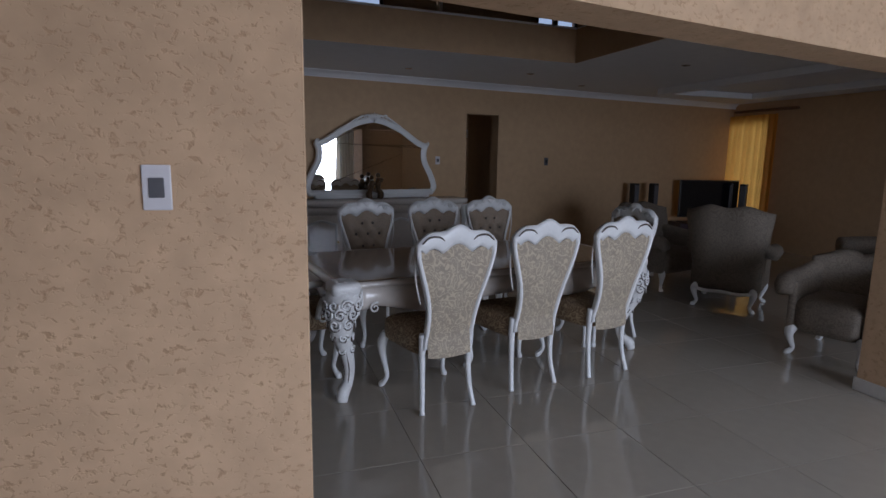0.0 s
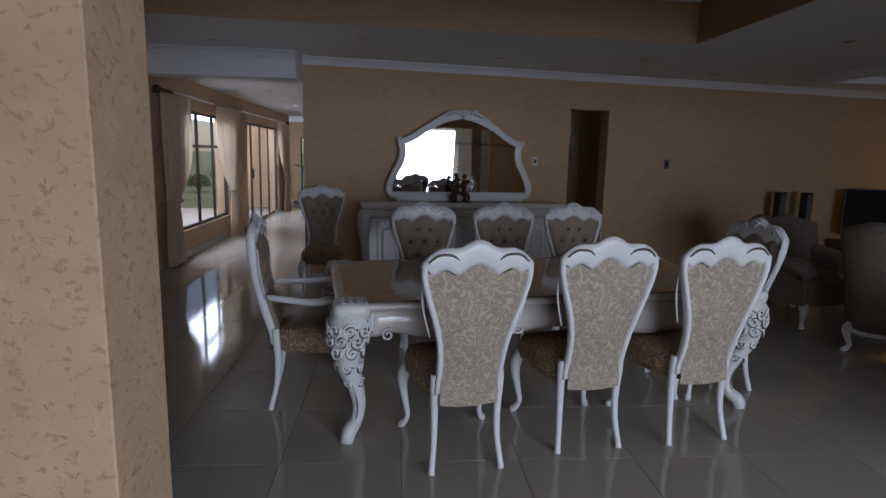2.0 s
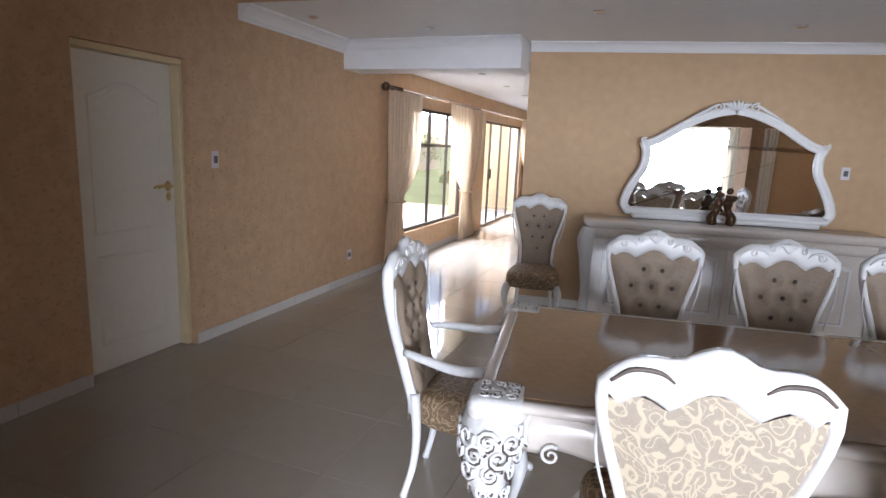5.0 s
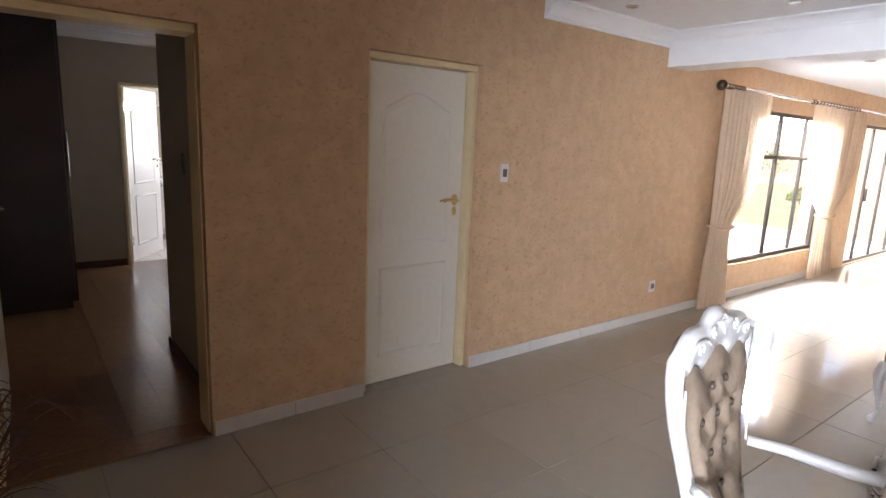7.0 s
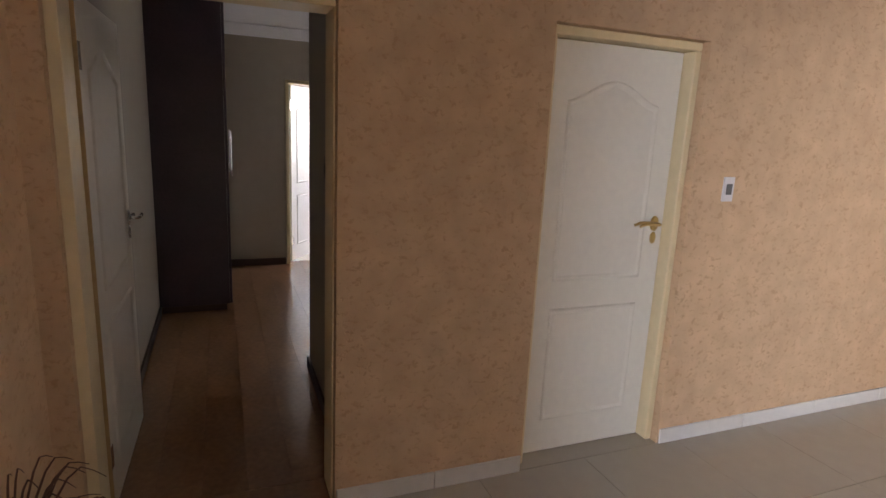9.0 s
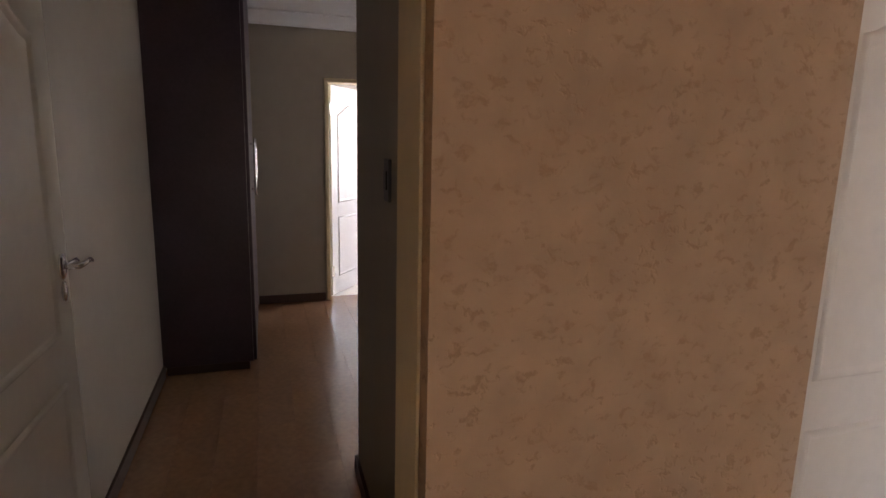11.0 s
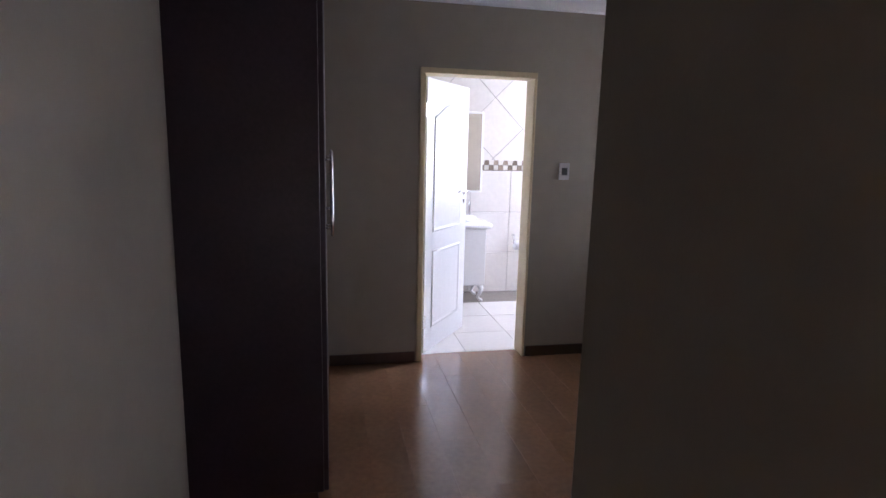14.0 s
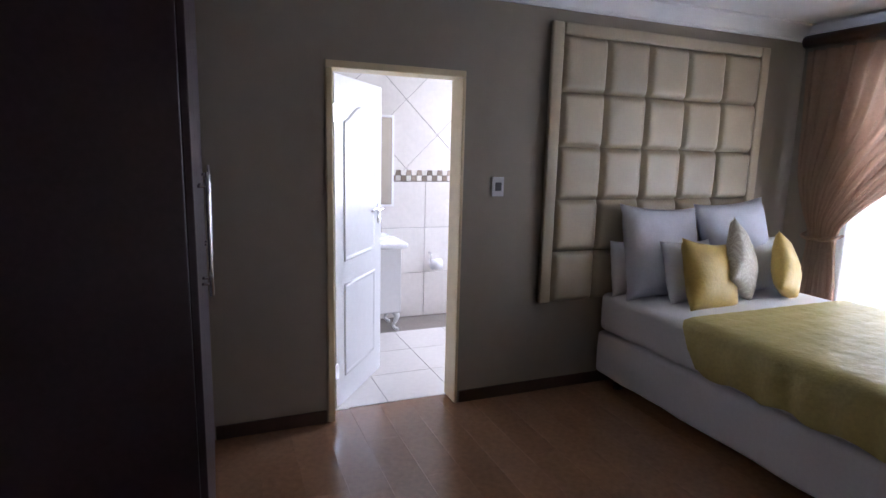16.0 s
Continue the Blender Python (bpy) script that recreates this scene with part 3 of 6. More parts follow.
def arch_panel(bm, x0, x1, z0, z1, y, s, rise):
    """A raised moulding round a panel whose top edge rises in the middle."""
    pts = [(x0, z0), (x1, z0), (x1, z1 - rise)]
    if rise:
        for u in np.linspace(0, 1, 15):
            pts.append((x1 + (x0 - x1) * u, z1 - rise + rise * (0.5 - 0.5 * math.cos(2 * math.pi * u)) ** 0.8))
    else:
        pts += [(x1, z1), (x0, z1)]
    if rise:
        pts.append((x0, z1 - rise))
    q = [pts[0]]
    for p in pts[1:]:
        if abs(p[0] - q[-1][0]) + abs(p[1] - q[-1][1]) > 0.004:
            q.append(p)
    cx, cz = (x0 + x1) / 2, (z0 + z1) / 2
    rings = []
    for px, pz in q:
        rings.append([(px + (cx - px) * a / max(abs(cx - px), 0.05) * 1.0, y + s * b, pz + (cz - pz) * a / max(abs(cz - pz), 0.05)) for a, b in ((0, 0.0), (0.004, 0.007), (0.012, 0.009), (0.02, 0.004), (0.028, 0.0))])
    k = len(rings[0])
    vs = [[bm.verts.new(p) for p in r] for r in rings]
    for i in range(len(vs)):
        a, b = vs[i], vs[(i + 1) % len(vs)]
        for j in range(k - 1):
            bm.faces.new((a[j], a[j + 1], b[j + 1], b[j]))
    return bm


def panel_door(name, label, m, w, h, metal, material="door_white", handle_z=1.20, way=-1):
    """A two-panel moulded leaf hinged at x = 0; its faces lie at y = -0.04 and 0."""
    dr = thing(name, label, "door", m)
    leaf = part("leaf", new_box(0.003, -0.04, 0.006, w - 0.003, 0, h, 0.003, 1), material, dr)
    for y, s in ((-0.04, -1), (0.0, 1)):
        bm = bmesh.new()
        arch_panel(bm, 0.12, w - 0.12, 0.92, h - 0.16, y, s, 0.10)
        arch_panel(bm, 0.12, w - 0.12, 0.18, 0.78, y, s, 0.0)
        part("moulding", bm, material, leaf, smooth=True)
        lever_handle(dr, w - 0.06, y, handle_z, metal, way)
    for z in (0.25, h - 0.22):
        hb = new_box(-0.012, -0.043, z - 0.05, 0.03, -0.041, z + 0.05, 0.001, 1)
        part("hinge", hb, "chrome", dr)
    return dr


# closed door on the ochre wall, set back in a plaster reveal; handle towards the sun room
door_frame("door_frame_1", pose(LW - 0.045, 3.815, 0, 0, 0, 90), 0.847, 2.085, 0.165, "cream painted pressed steel door frame in a plaster reveal")
panel_door("door_1", "closed white two-panel moulded door with a brass lever", pose(LW - 0.155, 3.857, 0, 0, 0, 90), 0.763, 2.04, "brass", "door_white", 1.2)
door_frame("door_frame_2", pose(LW - 0.045, 1.99, 0, 0, 0, 90), 0.915, 2.082, 0.172, "cream painted pressed steel door frame in a plaster reveal", 0.009)
d2 = panel_door("door_2", "open white moulded door swung against the passage wall", pose(-2.305, 2.000, 0, 0, 0, 179), 0.82, 2.037, "chrome", "door_white", 1.12, 1)
part("lipping", new_box(-0.004, -0.0398, 0.007, 0.0025, -0.0002, 2.036), "door_edge", d2, "unpainted timber edge")
door_frame("door_frame_3", pose(XB + 0.012, 3.18, 0, 0, 0, 90), 0.83, 2.077, 0.174, "cream painted steel frame of the bathroom door", 0.022)
panel_door("door_3", "white two-panel moulded bathroom door standing open", pose(XB - 0.16, 3.224, 0, 0, 0, 143), 0.746, 2.03, "chrome", "white_gloss", 1.2)


def switch_plate(name, m, label, w=0.07, h=0.125, rocker="switch_grey", plate="switch_plastic"):
    """A wall plate; local y points into the wall."""
    s = thing(name, label, "light switch", m)
    pl = part("plate", new_box(-w / 2, -0.010, -h / 2, w / 2, 0, h / 2, 0.003), plate, s)
    part("rocker", new_box(-w * 0.27, -0.015, -h * 0.22, w * 0.27, -0.0101, h * 0.22, 0.002), rocker, s)
    return s


switch_plate("light_switch", pose(-0.068, PY0, 1.445), "white light switch with a grey rocker on scratched ochre plaster", 0.072, 0.122)
switch_plate("light_switch", pose(LW, 4.90, 1.391, 0, 0, 90), "silver light switch beside the closed door", 0.07, 0.125)
switch_plate("light_switch", pose(-2.87, 3.006, 1.392, 0, 0, -0.6), "dark light switch on the passage wall", 0.075, 0.13, "black_plastic", "switch_grey")
switch_plate("light_switch", pose(XB, 4.247, 1.398, 0, 0, 90), "pale light switch beside the bathroom door", 0.08, 0.12)
switch_plate("light_switch", BACK @ pose(2.848, 0, 1.474), "pale light switch on the mirror wall", 0.07, 0.11)
switch_plate("light_switch", BACK @ pose(4.745, 0, 1.477), "dark light switch on the ochre wall", 0.07, 0.12, "black_plastic", "switch_grey")
switch_plate("wall_socket", pose(LW, 6.90, 0.326, 0, 0, 90), "grey wall socket low on the ochre wall", 0.09, 0.11)["category"] = "socket"


def downlight(x, y, z):
    s = thing("downlight", "recessed chrome downlight, switched off, in the white ceiling", "downlight", pose(x, y, z), "recessed downlights")
    part("ring", lathe(bmesh.new(), [(0.028, -0.003), (0.040, -0.008), (0.048, -0.005), (0.048, 0.0), (0.028, 0.0)], 16), "chrome", s, smooth=True)
    part("lamp", lathe(bmesh.new(), [(0.0, -0.0025), (0.02, -0.003), (0.0275, -0.002), (0.0275, -0.0005)], 14), "black_plastic", s, smooth=True)


for x, y in ((-1.74, 5.72), (-0.92, 6.3), (0.56, 5.93), (1.98, 6.66), (3.5, 6.45), (4.7, 7.2), (4.75, 5.15)):
    downlight(x, y, CEIL)
for x, y in ((-1.11, 8.46), (-1.17, 9.88), (-1.21, 11.27), (-1.25, 12.7), (-1.28, 14.2)):
    downlight(x, y, 2.47)


# ---------- carved dining chairs ----------
def back_half(z):
    """Half width of the chair back at height z."""
    return float(np.interp(z, (0.40, 0.48, 0.56, 0.64, 0.72, 0.80, 0.88, 0.94, 1.0), (0.170, 0.165, 0.167, 0.177, 0.197, 0.224, 0.250, 0.265, 0.263)))


def crest(x):
    """Upper edge of the carved crest."""
    return float(np.interp(abs(x), (0, 0.03, 0.06, 0.09, 0.13, 0.17, 0.205, 0.235, 0.262), (1.10, 1.096, 1.078, 1.060, 1.064, 1.062, 1.05, 1.028, 1.0)))


def lean(p):
    x, y, z = p
    return (x, y - 0.17 * max(0, z - 0.42) - 0.03 * math.sin(min(1, max(0, (z - 0.42) / 0.6)) * math.pi), z)


def chair_outline(inset, n_side=14, n_top=18):
    """Closed outline of the back, pushed inwards by inset, as rows of x, z."""
    pts = []
    zt = 1.0 - inset * 0.5
    for z in np.linspace(0.38 + inset * 0.4, zt, n_side):
        pts.append((back_half(z) - inset * 0.52, z))
    xe = back_half(zt) - inset * 0.52
    for u in np.linspace(1, -1, n_top)[1:-1]:
        x = xe * u
        z = crest(x * 0.262 / xe) - inset * 1.55 if inset else crest(x)
        if inset:
            z = min(z, 0.982) - 0.034 * math.exp(-((abs(x) - 0.092) / 0.04) ** 2) + 0.012 * math.exp(-((x) / 0.05) ** 2)
        pts.append((x, max(z, zt - 0.035)))
    for z in np.linspace(zt, 0.38 + inset * 0.4, n_side):
        pts.append((-back_half(z) + inset * 0.52, z))
    return pts


def chair_frame():
    bm = bmesh.new()
    o, i = chair_outline(0.0), chair_outline(0.055)
    rings = []
    for (ox, oz), (ix, iz) in zip(o, i):
        sec = []
        for a, y in ((0.0, 0.012), (0.22, 0.026), (0.75, 0.024), (1.0, 0.012), (1.0, -0.008), (0.75, -0.020), (0.22, -0.022), (0.0, -0.010)):
            sec.append(lean((ox + (ix - ox) * a, y - 0.245, oz + (iz - oz) * a)))
        rings.append(sec)
    return skin(bm, rings, closed=True)


BUTTONS = [(-0.05, 0.89), (0.05, 0.89), (-0.11, 0.80), (0.0, 0.80), (0.11, 0.80), (-0.05, 0.70), (0.05, 0.70), (0.0, 0.60)]


def chair_panel(front):
    """Upholstered field of the back; the front is deep-buttoned, the rear flat."""
    bm = bmesh.new()
    o = chair_outline(0.055)
    nz, nx = (40, 28) if front else (22, 14)
    right = sorted([p for p in o if p[0] >= 0], key=lambda p: p[1])
    grid = []
    top = [p for p in o if p[1] > 0.93]
    tx, tz = zip(*sorted(top))
    for j in range(nz + 1):
        row = []
        v = j / nz
        for k in range(nx + 1):
            u = -1 + 2 * k / nx
            z0 = 0.40 if front else 0.335 - 0.012 * (1 - u * u)
            zt = float(np.interp(u * 0.222, tx, tz))
            z = z0 + (zt - z0) * v
            x = u * (back_half(z) - 0.024)
            edge = min(1, (1 - abs(u)) * 4, v * 6, (1 - v) * 5)
            b = math.sin(edge * math.pi / 2)
            if front:
                y = -0.232 + 0.034 * b
                for bx, bz in BUTTONS:
                    y -= 0.030 * b * math.exp(-((x - bx) ** 2 + (z - bz) ** 2) / 0.0013)
                y -= 0.007 * b * (abs(math.sin((x + (z - 0.8) * 0.9) * 30)) < 0.18) + 0.007 * b * (abs(math.sin((x - (z - 0.8) * 0.9) * 30)) < 0.18)
            else:
                y = -0.252 - 0.010 * b - 0.022 * max(0.0, min(1.0, (0.47 - z) / 0.07))
            row.append(bm.verts.new(lean((x, y, z))))
        grid.append(row)
    for j in range(nz):
        for k in range(nx):
            bm.faces.new((grid[j][k], grid[j][k + 1], grid[j + 1][k + 1], grid[j + 1][k]))
    return bm


def seat_pad(w0=0.19, w1=0.255, d0=-0.235, d1=0.265, z0=0.335, z1=0.475):
    bm = bmesh.new()
    rings = []
    for z, s in ((z0, 0.93), (z0 + 0.012, 0.985), (z0 + 0.05, 1.0), (z1 - 0.045, 1.0), (z1 - 0.02, 0.96), (z1 - 0.006, 0.86), (z1 + 0.006, 0.6), (z1 + 0.012, 0.3)):
        ring = []
        for a in np.linspace(0, 2 * math.pi, 36, endpoint=False):
            c, q = math.cos(a), math.sin(a)
            e = 0.42
            ux, uy = abs(c) ** e * (1 if c > 0 else -1), abs(q) ** e * (1 if q > 0 else -1)
            wy = w0 + (w1 - w0) * (uy + 1) / 2
            bow = 0.02 * math.cos(ux * math.pi / 2) if uy > 0.6 else 0
            ring.append((ux * wy * s, (d0 + d1) / 2 + uy * (d1 - d0) / 2 * s + bow, z))
        rings.append(ring)
    return skin(bm, rings)


def cabriole(x, y, dx, dy, z_top, r, foot=1.0):
    """A cabriole leg that swells out at the knee along (dx, dy) and ends in a scroll."""
    c = [(x, y, z_top, r * 1.0), (x + dx * 0.030, y + dy * 0.030, z_top * 0.84, r * 1.12), (x + dx * 0.032, y + dy * 0.032, z_top * 0.66, r * 0.86), (x + dx * 0.012, y + dy * 0.012, z_top * 0.42, r * 0.60), (x - dx * 0.004, y - dy * 0.004, z_top * 0.22, r * 0.50), (x + dx * 0.018, y + dy * 0.018, z_top * 0.09, r * 0.56), (x + dx * 0.036, y + dy * 0.036, z_top * 0.045, r * 0.72), (x + dx * 0.034, y + dy * 0.034, 0.0015, r * 0.62)]
    return tube(bmesh.new(), c, 22, 10)


def rear_leg(x, s):
    c = [(x, -0.236, 0.47, 0.022), (x, -0.232, 0.40, 0.023), (x - s * 0.004, -0.225, 0.28, 0.020), (x - s * 0.002, -0.235, 0.15, 0.017), (x + s * 0.010, -0.262, 0.04, 0.016), (x + s * 0.014, -0.272, 0.0015, 0.018)]
    return tube(bmesh.new(), c, 16, 8)


def scroll(bm, cx, cz, r0, turns, hand, start, y, thick, put=lean, n=18):
    """A raised volute in the plane y."""
    row = []
    for u in np.linspace(0, 1, n):
        a = start + hand * u * turns * 2 * math.pi
        r = r0 * (1 - 0.82 * u)
        row.append((*put((cx + r * math.cos(a), y, cz + r * math.sin(a))), thick * (1 - 0.45 * u)))
    return tube(bm, row, n, 6)


def chair_carving(front):
    """Leafy scrolls and shell on the crest."""
    bm = bmesh.new()
    only, front = front, front is True
    y = -0.214 if front else -0.268
    for s in (-1, 1) if front else (only,):
        tube(bm, [(*lean((s * 0.235, y, 1.005)), 0.004), (*lean((s * 0.19, y, 1.036)), 0.006), (*lean((s * 0.13, y, 1.036)), 0.006), (*lean((s * 0.095, y, 1.015)), 0.003)], 14, 6)
        if front:
            scroll(bm, s * 0.17, 1.02, 0.022, 1.3, s, 0.5, y, 0.006)
            scroll(bm, s * 0.075, 1.045, 0.018, 1.2, -s, 2.2, y, 0.005)
            tube(bm, [(*lean((s * 0.25, y + 0.002, 0.93)), 0.004), (*lean((s * 0.245, y + 0.002, 0.80)), 0.005), (*lean((s * 0.205, y + 0.002, 0.66)), 0.004)], 10, 6)
    if front:
        for k in range(-3, 4):
            tube(bm, [(*lean((0, y, 1.03)), 0.004), (*lean((k * 0.010, y + 0.004, 1.065)), 0.008), (*lean((k * 0.016, y, 1.085 - abs(k) * 0.006)), 0.004)], 8, 6)
    return bm


CH = {}


def dining_chair(m, label, arms=False):
    first = ("arm" if arms else "side") not in CH
    key = "arm" if arms else "side"
    if not first:
        ob = copy_thing(CH[key], m)
        ob["label"] = label
        return ob
    c = thing("dining_chair" if not arms else "dining_armchair", label, "chair", m, "chairs round the dining table")
    c.scale = (0.985, 1.01, 1.055)
    br = part("back_frame", chair_frame(), "frame_white", c, "white lacquered frame", True)
    part("crest_carving", chair_carving(True), "carved_white", br, "silvered carved scrolls", True)
    for s in (-1, 1):
        part("crest_groove", chair_carving(s), "dark_wash", br, "dark incised scroll", True)
    fp = part("backrest", chair_panel(True), "tufted_velvet", c, "deep-buttoned taupe velvet", True)
    bme = None
    for bx, bz in BUTTONS:
        if bme is None:
            bme = mesh_of("button", ball(bmesh.new(), 0, 0, 0, 0.012, 1, 0.6, 1, 8, 5), "dark_wash", True)
        p = lean((bx, -0.217, bz))
        piece("button", bme, fp, *p)
    part("back_cover", chair_panel(False), "damask_cloth", c, "taupe damask with scrolling vines", True)
    part("seat", seat_pad(), "seat_damask", c, "brown and gold damask seat", True)
    part("leg", cabriole(0.215, 0.215, 0.7, 0.7, 0.36, 0.031), "frame_white", c, smooth=True)
    part("leg", cabriole(-0.215, 0.215, -0.7, 0.7, 0.36, 0.031), "frame_white", c, smooth=True)
    part("leg", rear_leg(0.165, 1), "frame_white", c, smooth=True)
    part("leg", rear_leg(-0.165, -1), "frame_white", c, smooth=True)
    if arms:
        for s in (-1, 1):
            a = part("armrest", tube(bmesh.new(), [(s * 0.205, -0.275, 0.66, 0.016), (s * 0.25, -0.17, 0.655, 0.018), (s * 0.285, -0.02, 0.645, 0.021), (s * 0.29, 0.12, 0.66, 0.022), (s * 0.275, 0.19, 0.645, 0.020), (s * 0.268, 0.17, 0.60, 0.017), (s * 0.262, 0.12, 0.52, 0.018), (s * 0.255, 0.10, 0.42, 0.02)], 26, 8), "frame_white", c, smooth=True)
            part("volute", scroll(bmesh.new(), 0.14, 0.43, 0.045, 1.5, 1, 0, s * 0.268, 0.010, lambda p: (p[1], p[0], p[2])), "carved_white", a, smooth=True)
    CH[key] = c
    return c


rear = "white carved chair with a damask back drawn to the table"
front = "white carved dining chair with a buttoned taupe back behind the table"
for x, y, r, lb in ((1.214, 3.163, 9, rear), (1.887, 3.339, 8.3, rear), (2.513, 3.404, 9.5, rear), (1.16, 4.45, 188, front), (1.823, 4.55, 189, front), (2.428, 4.64, 189, front), (3.0, 3.95, 98, "white carved dining chair at the far head of the table"), (0.094, 6.56, 188.7, "white carved chair with buttoned back beside the sideboard")):
    dining_chair(pose(x, y, 0, 0, 0, r), lb)
dining_chair(pose(0.42, 3.80, 0, 0, 0, -84), "white carved armchair at the head of the table", True)

# ---------- dining table ----------
table = thing("dining_table", "long dining table with glossy brown top and carved white cabriole legs", "table", pose(1.776, 3.913, 0, 0, 0, 8.5))
HL, HW, TZ = 1.27, 0.60, 0.77


def rounded_rect(hx, hy, r, k=6):
    pts = []
    for cx, cy, a0 in ((hx - r, hy - r, 0), (-hx + r, hy - r, 90), (-hx + r, -hy + r, 180), (hx - r, -hy + r, 270)):
        for i in range(k + 1):
            a = radians(a0 + 90 * i / k)
            pts.append((cx + r * math.cos(a), cy + r * math.sin(a)))
    return pts


def loft_rect(bm, rows, r=0.05, k=6):
    """Stacks rounded rectangles: rows of (half x, half y, z)."""
    return skin(bm, [[(x, y, z) for x, y in rounded_rect(hx, hy, r, k)] for hx, hy, z in rows])


part("tabletop", loft_rect(bmesh.new(), [(HL - 0.05, HW - 0.05, TZ - 0.03), (HL - 0.05, HW - 0.05, TZ - 0.002), (HL - 0.053, HW - 0.053, TZ)]), "table_wood", table, "glossy brown veneer")
bm = bmesh.new()
o = [rounded_rect(HL - q, HW - q, 0.05) for q in (0.0, 0.0, 0.012, 0.049, 0.049)]
zz = (TZ - 0.035, TZ - 0.012, TZ - 0.002, TZ - 0.002, TZ - 0.035)
skin(bm, [[(o[j][i][0], o[j][i][1], zz[j]) for j in range(5)] for i in range(len(o[0]))], closed=True)
part("edge_moulding", bm, "pearl", table, "pearl white moulded edge", True)


def apron(L, y, s):
    """A bulging apron with a scrolled lower edge, along x from -L to L, facing s in y."""
    bm = bmesh.new()
    rows = []
    for u in np.linspace(-1, 1, 41):
        low = 0.565 + 0.045 * math.cos(u * math.pi * 2) - 0.02 * math.exp(-((u) / 0.16) ** 2) - 0.03 * (abs(u) > 0.9)
        h = TZ - 0.036 - low
        rows.append([(u * L, y + s * b, low + h * v) for v, b in ((0, 0.0), (0.02, 0.022), (0.2, 0.040), (0.5, 0.052), (0.8, 0.046), (1, 0.02), (1, -0.02), (0, -0.02))])
    return skin(bm, rows)


bmA, bmB = apron(HL - 0.16, -HW + 0.07, -1), apron(HL - 0.16, HW - 0.07, 1)
for b in (bmA, bmB):
    ap = part("apron", b, "pearl", table, "pearl white bulging apron", True)
for s in (-1, 1):
    b = apron(HW - 0.16, 0, -1)
    bmesh.ops.transform(b, matrix=pose(s * (HL - 0.07), 0, 0, 0, 0, 90 * s), verts=b.verts)
    part("apron", b, "pearl", table, smooth=True)
for s in (-1, 1):
    for q in (-1, 1):
        part("apron_scroll", scroll(bmesh.new(), q * 0.30, 0.60, 0.03, 1.4, q, 0, s * (HW - 0.015), 0.006, lambda p: p), "carved_white", table, smooth=True)
        part("apron_scroll", scroll(bmesh.new(), q * (HL - 0.26), 0.60, 0.035, 1.4, -q, 1, s * (HW - 0.012), 0.007, lambda p: p), "carved_white", table, smooth=True)


def knee_scroll(bm, centre, out, side, size, hand, thick, lift):
    """A C-scroll laid on the bulge: out is the outward way, side runs along the surface."""
    up = Vector((0, 0, 1))
    row = []
    for u in np.linspace(0, 1, 12):
        a = 0.4 + hand * u * 1.3 * 2 * math.pi
        r = size * (1 - 0.8 * u)
        q = centre + side * (r * math.cos(a)) + up * (r * math.sin(a)) + out * (lift - 2.2 * (r * math.cos(a)) ** 2 - 1.6 * max(0, r * math.sin(a)) ** 2)
        row.append((q.x, q.y, q.z, thick * (1 - 0.4 * u)))
    return tube(bm, row, 12, 5)


